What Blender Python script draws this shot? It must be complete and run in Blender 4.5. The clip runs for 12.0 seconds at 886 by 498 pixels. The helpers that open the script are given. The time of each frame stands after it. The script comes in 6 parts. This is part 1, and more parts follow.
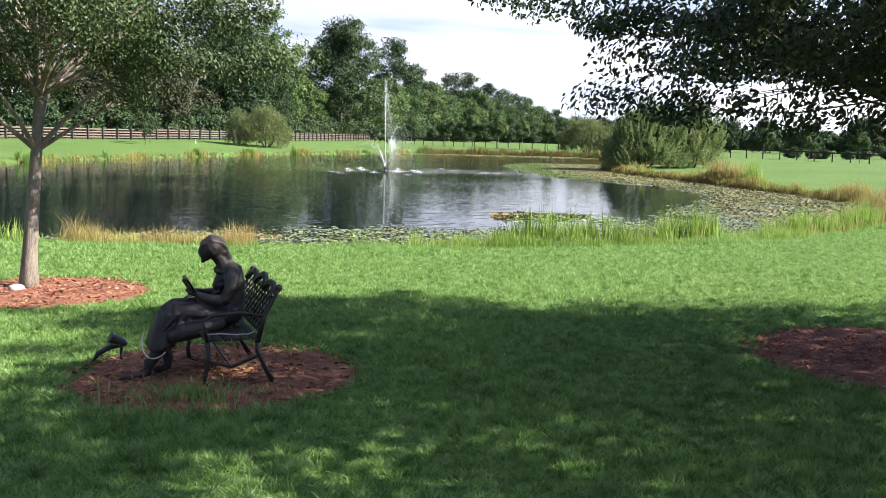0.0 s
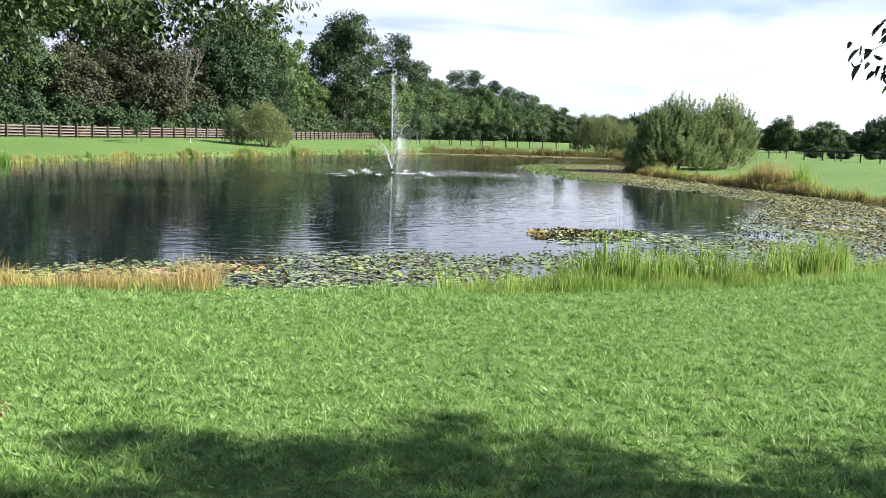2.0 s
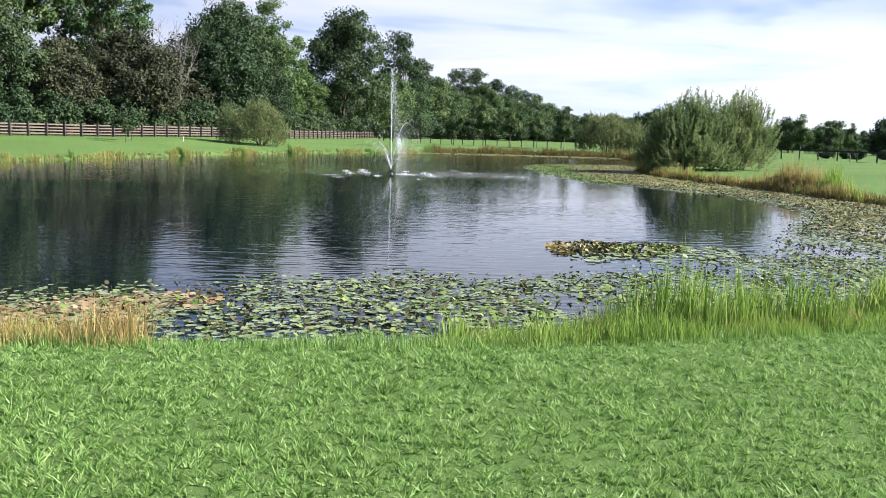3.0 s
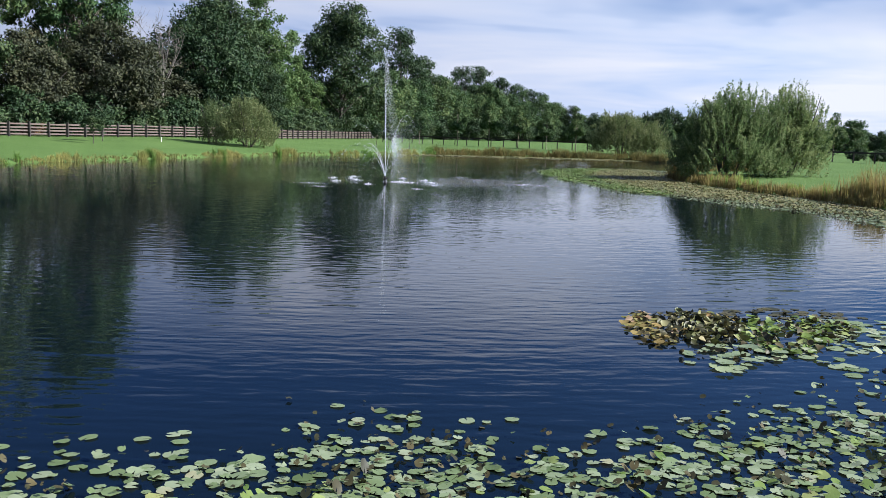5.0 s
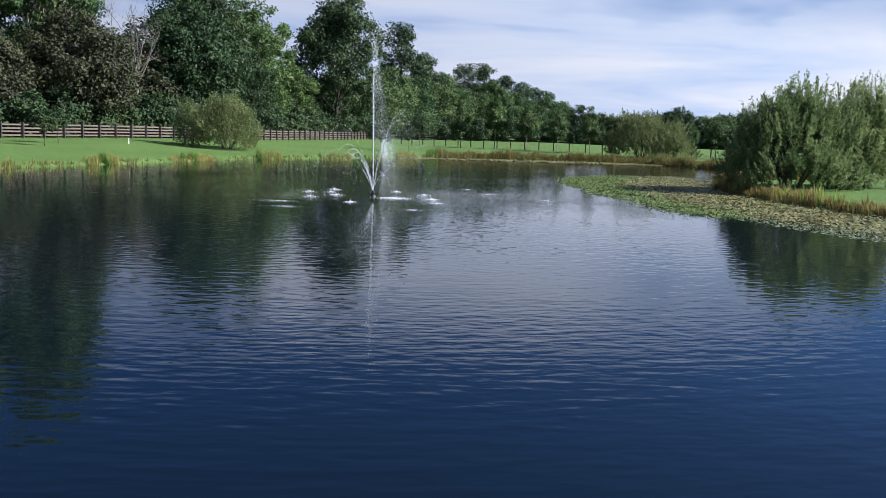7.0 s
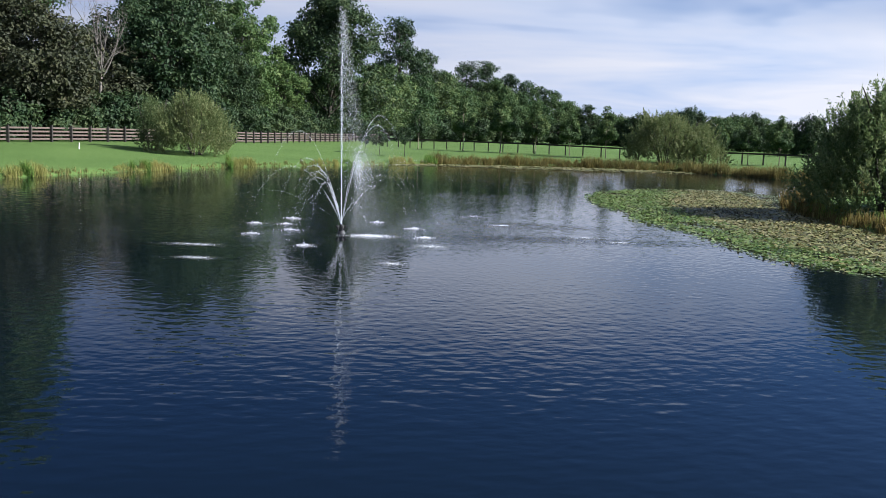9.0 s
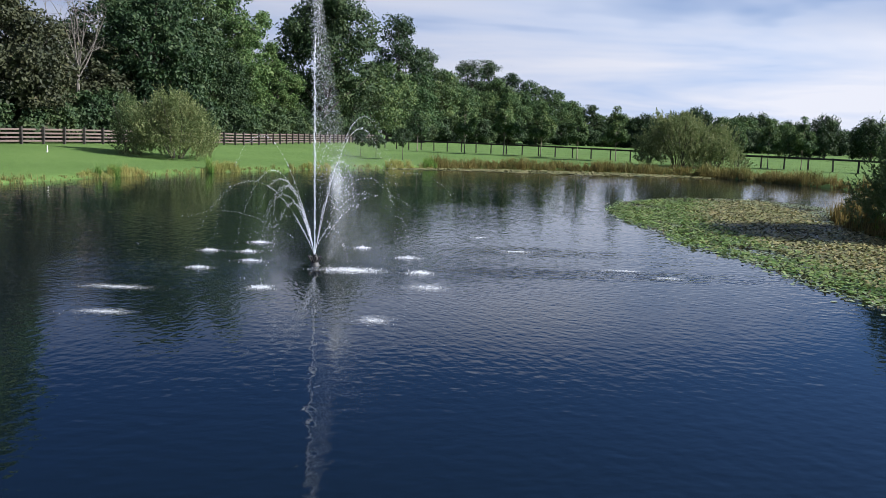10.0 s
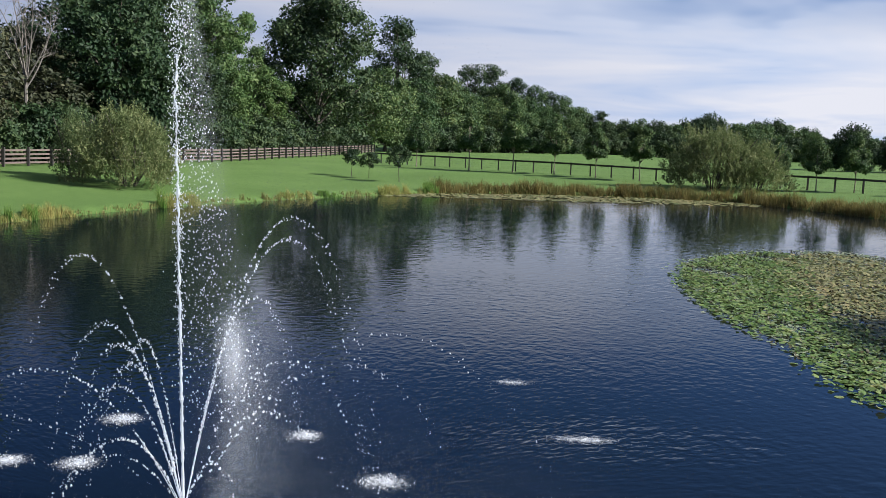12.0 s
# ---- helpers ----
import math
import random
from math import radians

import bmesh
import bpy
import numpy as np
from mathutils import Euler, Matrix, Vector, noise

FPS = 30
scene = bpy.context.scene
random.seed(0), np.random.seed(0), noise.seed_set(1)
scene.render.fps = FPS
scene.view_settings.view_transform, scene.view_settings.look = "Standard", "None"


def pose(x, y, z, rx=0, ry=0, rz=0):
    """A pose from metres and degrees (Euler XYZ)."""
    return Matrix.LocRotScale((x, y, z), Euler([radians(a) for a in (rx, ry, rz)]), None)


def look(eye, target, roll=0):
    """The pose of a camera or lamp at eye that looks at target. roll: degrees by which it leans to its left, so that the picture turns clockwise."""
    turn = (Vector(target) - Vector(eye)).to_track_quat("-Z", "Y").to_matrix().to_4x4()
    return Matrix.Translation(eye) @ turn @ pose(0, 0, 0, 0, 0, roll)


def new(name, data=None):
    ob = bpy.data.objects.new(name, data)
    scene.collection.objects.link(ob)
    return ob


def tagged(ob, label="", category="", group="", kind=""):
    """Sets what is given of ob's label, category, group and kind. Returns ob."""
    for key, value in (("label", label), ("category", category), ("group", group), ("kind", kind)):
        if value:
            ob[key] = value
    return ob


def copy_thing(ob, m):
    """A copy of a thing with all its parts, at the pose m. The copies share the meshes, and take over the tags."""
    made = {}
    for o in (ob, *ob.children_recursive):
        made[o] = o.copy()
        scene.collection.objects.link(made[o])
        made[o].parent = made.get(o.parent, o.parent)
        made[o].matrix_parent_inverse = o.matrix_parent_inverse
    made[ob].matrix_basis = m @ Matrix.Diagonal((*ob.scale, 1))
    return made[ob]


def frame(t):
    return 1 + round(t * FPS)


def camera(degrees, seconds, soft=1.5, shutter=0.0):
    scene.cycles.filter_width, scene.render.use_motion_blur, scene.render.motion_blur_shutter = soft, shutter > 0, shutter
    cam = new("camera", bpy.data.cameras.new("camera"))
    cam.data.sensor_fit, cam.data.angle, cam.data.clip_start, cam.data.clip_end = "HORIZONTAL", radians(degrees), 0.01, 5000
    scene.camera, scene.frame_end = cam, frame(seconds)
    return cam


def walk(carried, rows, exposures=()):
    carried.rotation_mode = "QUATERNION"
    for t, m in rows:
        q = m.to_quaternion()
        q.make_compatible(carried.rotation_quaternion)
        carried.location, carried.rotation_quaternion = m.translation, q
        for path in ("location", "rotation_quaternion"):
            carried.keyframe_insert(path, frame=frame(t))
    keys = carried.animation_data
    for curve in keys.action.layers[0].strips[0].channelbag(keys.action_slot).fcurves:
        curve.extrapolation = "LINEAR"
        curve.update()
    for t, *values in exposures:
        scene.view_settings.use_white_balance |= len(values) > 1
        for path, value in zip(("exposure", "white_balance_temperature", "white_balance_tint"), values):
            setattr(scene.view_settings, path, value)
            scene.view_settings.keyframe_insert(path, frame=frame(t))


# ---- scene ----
cam = camera(52.0, 12.0, soft=0.8)
ROWS = [
    (0.0, 0.0, 0.0, 2.8, 82.839, -1.47, 0.191),
    (0.5, -0.239, 1.36, 2.825, 82.811, -1.5, 0.259),
    (1.0, -0.412, 2.793, 2.833, 82.784, -1.49, 0.327),
    (1.5, -0.552, 4.335, 2.816, 82.771, -1.49, 0.354),
    (2.0, -0.667, 5.955, 2.8, 82.744, -1.53, 0.368),
    (2.5, -0.733, 7.781, 2.767, 82.717, -1.57, 0.409),
    (3.0, -0.774, 9.824, 2.734, 82.703, -1.6, 0.45),
    (3.5, -0.807, 11.989, 2.709, 82.703, -1.61, 0.463),
    (5.5, -0.955, 21.607, 2.751, 82.717, -1.65, 0.64),
    (6.0, -1.021, 24.201, 2.808, 82.69, -1.66, 0.654),
    (6.5, -1.112, 26.879, 2.825, 82.676, -1.67, 0.667),
    (7.0, -1.104, 29.751, 2.858, 82.69, -1.7, 0.708),
    (9.0, -1.12, 41.371, 3.171, 82.676, -1.74, 0.817),
    (9.5, -1.211, 44.412, 3.236, 82.663, -1.76, 0.817),
    (10.0, -1.227, 47.374, 3.294, 82.69, -1.78, 0.831),
    (10.5, -1.301, 50.304, 3.434, 82.69, -1.77, 0.817),
    (11.0, -1.411, 53.235, 3.698, 82.676, -1.77, 0.817),
    (11.5, -1.505, 56.190, 4.159, 82.743, -1.78, 0.831),
    (12.0, -1.55, 59.172, 4.669, 82.823, -1.76, 0.899),
]
walk(cam, [(t, pose(x, y, z, rx, ry, rz)) for t, x, y, z, rx, ry, rz in ROWS],
     exposures=[(0.0, 1.98, 6350, 10), (1.5, 1.96, 6330, 10), (2.5, 1.80, 6220, 10), (3.5, 1.63, 6080, 10), (5.3, 1.24, 5780, 10), (10.0, 1.18, 5950, 10), (12.0, 1.10, 6050, 10)])

# ---- world, sun ----
SUN = Vector((0.99, -0.10, 0.0)).normalized() * math.cos(radians(34)) + Vector((0, 0, math.sin(radians(34))))
world = bpy.data.worlds.new("sky")
scene.world = world
world.use_nodes = True
wn, wl = world.node_tree.nodes, world.node_tree.links
wn.clear()
w_out = wn.new("ShaderNodeOutputWorld")
w_sky = wn.new("ShaderNodeTexSky")
w_sky.sky_type, w_sky.sun_disc = "NISHITA", False
w_sky.sun_elevation, w_sky.sun_rotation = radians(34), math.atan2(SUN.x, SUN.y)
w_sky.air_density, w_sky.dust_density, w_sky.ozone_density = 1.0, 1.2, 1.6
w_bg = wn.new("ShaderNodeBackground")
w_bg.inputs["Strength"].default_value = 0.045
# cloud sheets, seen in perspective overhead
w_geo = wn.new("ShaderNodeTexCoord")
w_sep = wn.new("ShaderNodeSeparateXYZ")
wl.new(w_geo.outputs["Generated"], w_sep.inputs[0])


def w_math(op, a, b):
    n = wn.new("ShaderNodeMath")
    n.operation = op
    for i, v in enumerate((a, b)):
        if isinstance(v, (int, float)):
            n.inputs[i].default_value = v
        elif v is not None:
            wl.new(v, n.inputs[i])
    return n.outputs[0]


w_z = w_math("ADD", w_math("MAXIMUM", w_sep.outputs["Z"], 0.0), 0.10)
w_vec = wn.new("ShaderNodeCombineXYZ")
wl.new(w_math("DIVIDE", w_sep.outputs["X"], w_z), w_vec.inputs[0])
wl.new(w_math("DIVIDE", w_sep.outputs["Y"], w_z), w_vec.inputs[1])
w_noise = wn.new("ShaderNodeTexNoise")
w_noise.inputs["Scale"].default_value = 0.5
w_noise.inputs["Detail"].default_value = 4
w_noise.inputs["Roughness"].default_value = 0.55
w_noise.inputs["Distortion"].default_value = 0.4
wl.new(w_vec.outputs[0], w_noise.inputs["Vector"])
w_ramp = wn.new("ShaderNodeValToRGB")
w_ramp.color_ramp.elements[0].position, w_ramp.color_ramp.elements[1].position = 0.36, 0.60
wl.new(w_noise.outputs["Fac"], w_ramp.inputs[0])
# more cloud near the horizon, open sky above it
w_low = wn.new("ShaderNodeMapRange")
w_low.inputs["From Min"].default_value, w_low.inputs["From Max"].default_value = 0.15, 0.25
w_low.inputs["To Min"].default_value, w_low.inputs["To Max"].default_value = 1.0, 0.0
wl.new(w_sep.outputs["Z"], w_low.inputs["Value"])
w_haze = wn.new("ShaderNodeMapRange")
w_haze.inputs["From Min"].default_value, w_haze.inputs["From Max"].default_value = 0.04, 0.26
w_haze.inputs["To Min"].default_value, w_haze.inputs["To Max"].default_value = 1.0, 0.0
wl.new(w_sep.outputs["Z"], w_haze.inputs["Value"])
# unseen bright cloud high overhead, added to lift the shade on the ground
w_high = wn.new("ShaderNodeMapRange")
w_high.inputs["From Min"].default_value, w_high.inputs["From Max"].default_value = 0.48, 0.78
w_high.inputs["To Min"].default_value, w_high.inputs["To Max"].default_value = 0.0, 0.75
wl.new(w_sep.outputs["Z"], w_high.inputs["Value"])
w_fac = w_math("MINIMUM", w_math("ADD", w_high.outputs[0], w_math("ADD", w_math("MULTIPLY", w_ramp.outputs["Color"], w_low.outputs[0]), w_haze.outputs[0])), 1.0)
w_mix = wn.new("ShaderNodeMixRGB")
w_cloud = wn.new("ShaderNodeMixRGB")
w_cloud.inputs["Color1"].default_value, w_cloud.inputs["Color2"].default_value = (5.1, 5.95, 7.6, 1), (7.9, 7.75, 8.0, 1)
wl.new(w_ramp.outputs["Color"], w_cloud.inputs["Fac"])
# the sky dims away from the sun's side
w_side = wn.new("ShaderNodeMapRange")
w_side.inputs["From Min"].default_value, w_side.inputs["From Max"].default_value = -0.45, 0.32
w_side.inputs["To Min"].default_value, w_side.inputs["To Max"].default_value = 0.0, 1.0
wl.new(w_sep.outputs["X"], w_side.inputs["Value"])
w_dim = wn.new("ShaderNodeMixRGB")
w_dim.inputs["Color1"].default_value, w_dim.inputs["Color2"].default_value = (0.60, 0.64, 0.74, 1), (1.10, 1.09, 1.09, 1)
wl.new(w_side.outputs[0], w_dim.inputs["Fac"])
w_lit = wn.new("ShaderNodeMixRGB")
w_lit.blend_type = "MULTIPLY"
w_lit.inputs["Fac"].default_value = 1.0
wl.new(w_dim.outputs[0], w_lit.inputs["Color2"])
wl.new(w_cloud.outputs[0], w_mix.inputs["Color2"])
# a clear stretch above the paddock
w_clear = w_math("MULTIPLY", w_math("MINIMUM", w_math("MAXIMUM", w_math("MULTIPLY", w_math("SUBTRACT", w_sep.outputs["X"], 0.18), 4.0), 0.0), 1.0), w_math("MINIMUM", w_math("MAXIMUM", w_math("MULTIPLY", w_math("SUBTRACT", w_sep.outputs["Z"], 0.10), 14.0), 0.0), 0.42))
wl.new(w_math("SUBTRACT", w_fac, w_clear), w_mix.inputs["Fac"])
w_blue = wn.new("ShaderNodeMixRGB")
w_blue.blend_type = "MULTIPLY"
w_blue.inputs["Fac"].default_value = 1.0
w_blue.inputs["Color2"].default_value = (0.38, 0.55, 0.90, 1)
wl.new(w_sky.outputs[0], w_blue.inputs["Color1"])
wl.new(w_blue.outputs[0], w_mix.inputs["Color1"])
wl.new(w_mix.outputs[0], w_lit.inputs["Color1"])
wl.new(w_lit.outputs[0], w_bg.inputs["Color"])
wl.new(w_bg.outputs[0], w_out.inputs[0])

sun = new("sun", bpy.data.lights.new("sun", "SUN"))
sun.data.energy, sun.data.angle, sun.data.color = 5.0, radians(0.6), (1.0, 0.94, 0.84)
sun.matrix_world = look(SUN * 200, (0, 0, 0))


# ---- materials ----
def material(name):
    m = bpy.data.materials.new(name)
    m.use_nodes = True
    return m, m.node_tree.nodes, m.node_tree.links, m.node_tree.nodes["Principled BSDF"]


def coords(n, l, scale=(1, 1, 1)):
    tc, mp = n.new("ShaderNodeTexCoord"), n.new("ShaderNodeMapping")
    mp.inputs["Scale"].default_value = scale
    l.new(tc.outputs["Object"], mp.inputs[0])
    return mp.outputs[0]


def tex_noise(n, l, vec, scale, detail=4, rough=0.55):
    t = n.new("ShaderNodeTexNoise")
    t.inputs["Scale"].default_value, t.inputs["Detail"].default_value, t.inputs["Roughness"].default_value = scale, detail, rough
    l.new(vec, t.inputs["Vector"])
    return t.outputs["Fac"]


def ramp(n, l, fac, stops):
    r = n.new("ShaderNodeValToRGB")
    e = r.color_ramp.elements
    while len(e) < len(stops):
        e.new(0.5)
    for el, (p, c) in zip(e, stops):
        el.position, el.color = p, (*c, 1)
    l.new(fac, r.inputs[0])
    return r.outputs[0]


def mix(n, l, fac, a, b, kind="MIX"):
    m = n.new("ShaderNodeMixRGB")
    m.blend_type = kind
    for i, v in enumerate((fac, a, b)):
        if isinstance(v, (int, float)):
            m.inputs[i].default_value = v
        elif isinstance(v, tuple):
            m.inputs[i].default_value = (*v, 1)
        else:
            l.new(v, m.inputs[i])
    return m.outputs[0]


def bump(n, l, bsdf, height, strength, distance):
    b = n.new("ShaderNodeBump")
    b.inputs["Strength"].default_value, b.inputs["Distance"].default_value = strength, distance
    l.new(height, b.inputs["Height"])
    l.new(b.outputs[0], bsdf.inputs["Normal"])


def plain(name, stops, scale=6.0, rough=0.7, metal=0.0, bumps=0.3, dist=0.01, stretch=(1, 1, 1), fine=8.0):
    """A surface with stains at one scale and grain at a finer one."""
    m, n, l, b = material(name)
    vec = coords(n, l, stretch)
    f = tex_noise(n, l, vec, scale, 6, 0.6)
    g = tex_noise(n, l, vec, scale * fine, 3, 0.6)
    c = ramp(n, l, mix(n, l, 0.35, f, g), stops)
    l.new(c, b.inputs["Base Color"])
    b.inputs["Roughness"].default_value, b.inputs["Metallic"].default_value = rough, metal
    bump(n, l, b, g, bumps, dist)
    return m


def foliage(name, stops, through_share=0.35, rough=0.55, big=0.35, gloss=0.2, patch=0.6, leafy=0.5, start=0.0):
    """Leaves: each its own shade, with slow variation over the crown, lit through."""
    m, n, l, b = material(name)
    geo, info = n.new("ShaderNodeNewGeometry"), n.new("ShaderNodeObjectInfo")
    vec = coords(n, l)
    f = tex_noise(n, l, vec, big, 3)
    v = n.new("ShaderNodeMath")
    v.operation = "MULTIPLY_ADD"
    v.inputs[1].default_value, v.inputs[2].default_value = leafy, start
    l.new(geo.outputs["Random Per Island"], v.inputs[0])
    w = n.new("ShaderNodeMath")
    w.operation = "MULTIPLY_ADD"
    w.inputs[1].default_value = patch
    l.new(f, w.inputs[0])
    l.new(v.outputs[0], w.inputs[2])
    c = ramp(n, l, w.outputs[0], stops)
    hsv = n.new("ShaderNodeHueSaturation")
    mr = n.new("ShaderNodeMapRange")
    mr.inputs["To Min"].default_value, mr.inputs["To Max"].default_value = 0.8, 1.12
    l.new(info.outputs["Random"], mr.inputs[0])
    l.new(mr.outputs[0], hsv.inputs["Value"])
    hue = n.new("ShaderNodeMath")
    hue.operation = "MULTIPLY_ADD"
    hue.inputs[1].default_value, hue.inputs[2].default_value = -0.03, 0.525
    l.new(info.outputs["Random"], hue.inputs[0])
    l.new(hue.outputs[0], hsv.inputs["Hue"])
    hsv.inputs["Saturation"].default_value = 1.0
    l.new(c, hsv.inputs["Color"])
    l.new(hsv.outputs[0], b.inputs["Base Color"])
    b.inputs["Roughness"].default_value = rough
    b.inputs["Specular IOR Level"].default_value = gloss
    tr, mx = n.new("ShaderNodeBsdfTranslucent"), n.new("ShaderNodeMixShader")
    l.new(hsv.outputs[0], tr.inputs["Color"])
    mx.inputs[0].default_value = through_share
    l.new(b.outputs[0], mx.inputs[1])
    l.new(tr.outputs[0], mx.inputs[2])
    l.new(mx.outputs[0], n["Material Output"].inputs["Surface"])
    return m


def lawn_material():
    m, n, l, b = material("lawn")
    vec = coords(n, l)
    big = tex_noise(n, l, vec, 0.12, 4)
    mid = tex_noise(n, l, vec, 1.6, 5, 0.65)
    fine = tex_noise(n, l, vec, 26.0, 5, 0.7)
    c1 = ramp(n, l, mix(n, l, 0.5, big, mid), [(0.35, (0.048, 0.094, 0.02)), (0.5, (0.074, 0.134, 0.032)), (0.65, (0.108, 0.17, 0.047))])
    c = mix(n, l, 0.45, c1, ramp(n, l, fine, [(0.3, (0.038, 0.072, 0.016)), (0.7, (0.13, 0.195, 0.055))]))
    l.new(c, b.inputs["Base Color"])
    b.inputs["Roughness"].default_value = 0.9
    b.inputs["Specular IOR Level"].default_value = 0.15
    bump(n, l, b, fine, 0.8, 0.05)
    return m


def water_material():
    """Dark water; rings of long low crests run out from the fountain under small cross ripples."""
    m, n, l, b = material("pond_water")
    b.inputs["Base Color"].default_value = (0.0025, 0.0055, 0.0085, 1)
    b.inputs["Roughness"].default_value = 0.02
    b.inputs["IOR"].default_value = 1.33
    b.inputs["Specular IOR Level"].default_value = 0.5

    def calc(op, x, y):
        k = n.new("ShaderNodeMath")
        k.operation = op
        for i, v in enumerate((x, y)):
            if isinstance(v, (int, float)):
                k.inputs[i].default_value = v
            else:
                l.new(v, k.inputs[i])
        return k.outputs[0]

    tc, sep, rings = n.new("ShaderNodeTexCoord"), n.new("ShaderNodeSeparateXYZ"), n.new("ShaderNodeCombineXYZ")
    l.new(tc.outputs["Object"], sep.inputs[0])
    dx, dy = calc("SUBTRACT", sep.outputs["X"], -4.55), calc("SUBTRACT", sep.outputs["Y"], 69.1)
    away = calc("POWER", calc("ADD", calc("MULTIPLY", dx, dx), calc("MULTIPLY", dy, dy)), 0.5)
    turn = calc("ARCTAN2", dx, calc("MULTIPLY", dy, -1.0))
    l.new(calc("MULTIPLY", away, 1.0), rings.inputs[0])
    l.new(calc("MULTIPLY", turn, 7.0), rings.inputs[1])
    long_crests = tex_noise(n, l, rings.outputs[0], 2.3, 1, 0.4)
    fine_rings = n.new("ShaderNodeCombineXYZ")
    l.new(calc("MULTIPLY", away, 1.0), fine_rings.inputs[0])
    l.new(calc("MULTIPLY", turn, 12.0), fine_rings.inputs[1])
    short_crests = tex_noise(n, l, fine_rings.outputs[0], 4.6, 1, 0.4)
    cross = tex_noise(n, l, coords(n, l, (1.1, 1.5, 1)), 4.2, 2, 0.45)
    calm = ramp(n, l, tex_noise(n, l, coords(n, l, (0.05, 0.09, 1)), 1.0, 2), [(0.35, (0.45, 0.45, 0.45)), (0.62, (1, 1, 1))])
    h = mix(n, l, 0.16, mix(n, l, 0.60, long_crests, short_crests), cross)
    near = n.new("ShaderNodeMapRange")
    near.inputs["From Min"].default_value, near.inputs["From Max"].default_value = 5.0, 26.0
    near.inputs["To Min"].default_value, near.inputs["To Max"].default_value = 0.36, 0.38
    l.new(away, near.inputs["Value"])
    # lanes roughened by falling spray
    lanes = 0.0
    for lx, ly, wx, wy in ((3.4, 69.0, 5.5, 1.1), (1.2, 73.0, 3.2, 1.3)):
        ex, ey = calc("DIVIDE", calc("SUBTRACT", sep.outputs["X"], lx), wx), calc("DIVIDE", calc("SUBTRACT", sep.outputs["Y"], ly), wy)
        lane = calc("MAXIMUM", calc("SUBTRACT", 1.0, calc("ADD", calc("MULTIPLY", ex, ex), calc("MULTIPLY", ey, ey))), 0.0)
        lanes = lane if isinstance(lanes, float) else calc("ADD", lanes, lane)
    b1 = n.new("ShaderNodeBump")
    b1.inputs["Distance"].default_value = 0.05
    l.new(calc("MULTIPLY", calc("ADD", calc("MULTIPLY", calm, near.outputs[0]), calc("MULTIPLY", lanes, 0.5)), calc("MINIMUM", calc("MULTIPLY", away, 0.25), 1.0)), b1.inputs["Strength"])
    l.new(h, b1.inputs["Height"])
    l.new(b1.outputs[0], b.inputs["Normal"])
    return m


def spray_material(name, clear):
    m, n, l, b = material(name)
    b.inputs["Base Color"].default_value = (0.9, 0.93, 0.97, 1)
    b.inputs["Roughness"].default_value = 0.25
    tp, tl, mx, m2 = n.new("ShaderNodeBsdfTransparent"), n.new("ShaderNodeBsdfTranslucent"), n.new("ShaderNodeMixShader"), n.new("ShaderNodeMixShader")
    tl.inputs["Color"].default_value = (0.92, 0.95, 1.0, 1)
    mx.inputs[0].default_value, m2.inputs[0].default_value = 0.5, clear
    l.new(b.outputs[0], mx.inputs[1])
    l.new(tl.outputs[0], mx.inputs[2])
    l.new(mx.outputs[0], m2.inputs[1])
    l.new(tp.outputs[0], m2.inputs[2])
    l.new(m2.outputs[0], n["Material Output"].inputs["Surface"])
    return m


M_LAWN = lawn_material()
M_WATER = water_material()
def foam_material(name, start, most):
    m, n, l, b = material(name)
    b.inputs["Base Color"].default_value = (0.85, 0.88, 0.92, 1)
    b.inputs["Roughness"].default_value = 0.5
    f = tex_noise(n, l, coords(n, l, (1, 1, 1)), 7.0, 6, 0.8)
    gr = n.new("ShaderNodeTexGradient")
    gr.gradient_type = "SPHERICAL"
    l.new(coords(n, l), gr.inputs[0])
    ad = n.new("ShaderNodeMath")
    ad.operation = "MULTIPLY_ADD"
    ad.inputs[1].default_value = 0.45
    l.new(gr.outputs["Fac"], ad.inputs[0])
    l.new(f, ad.inputs[2])
    g = ramp(n, l, ad.outputs[0], [(start, (0, 0, 0)), (1.0, (most, most, most))])
    tp, mx = n.new("ShaderNodeBsdfTransparent"), n.new("ShaderNodeMixShader")
    l.new(g, mx.inputs[0])
    l.new(tp.outputs[0], mx.inputs[1])
    l.new(b.outputs[0], mx.inputs[2])
    l.new(mx.outputs[0], n["Material Output"].inputs["Surface"])
    return m


M_FOAM = foam_material("foam", 0.66, 0.52)
M_FOAM_THIN = foam_material("thin_foam", 0.74, 0.36)
M_SPRAY = spray_material("water_spray", 0.4)
M_JET = spray_material("water_jet", 0.45)
M_MIST = spray_material("water_mist", 0.74)
# grass: lowest stops darkened to stand for shade between the tufts
M_BLADE = foliage("grass_blades", [(0.1, (0.046, 0.10, 0.02)), (0.3, (0.10, 0.182, 0.038)), (0.55, (0.19, 0.31, 0.082)), (0.9, (0.30, 0.395, 0.155))], 0.4, 0.5, 7.0, patch=1.6, leafy=0.4, start=-0.45)
M_REED = foliage("green_reeds", [(0.2, (0.10, 0.17, 0.026)), (0.55, (0.19, 0.29, 0.052)), (0.9, (0.36, 0.41, 0.13))], 0.4, 0.5, 0.6)
M_SEDGE = foliage("dry_sedge", [(0.2, (0.15, 0.15, 0.045)), (0.5, (0.32, 0.265, 0.10)), (0.75, (0.37, 0.235, 0.10)), (0.95, (0.48, 0.42, 0.22))], 0.4, 0.6, 0.5)
M_BROWN = foliage("brown_sedge", [(0.2, (0.07, 0.055, 0.02)), (0.55, (0.18, 0.13, 0.045)), (0.9, (0.30, 0.22, 0.08))], 0.3, 0.6, 0.5)
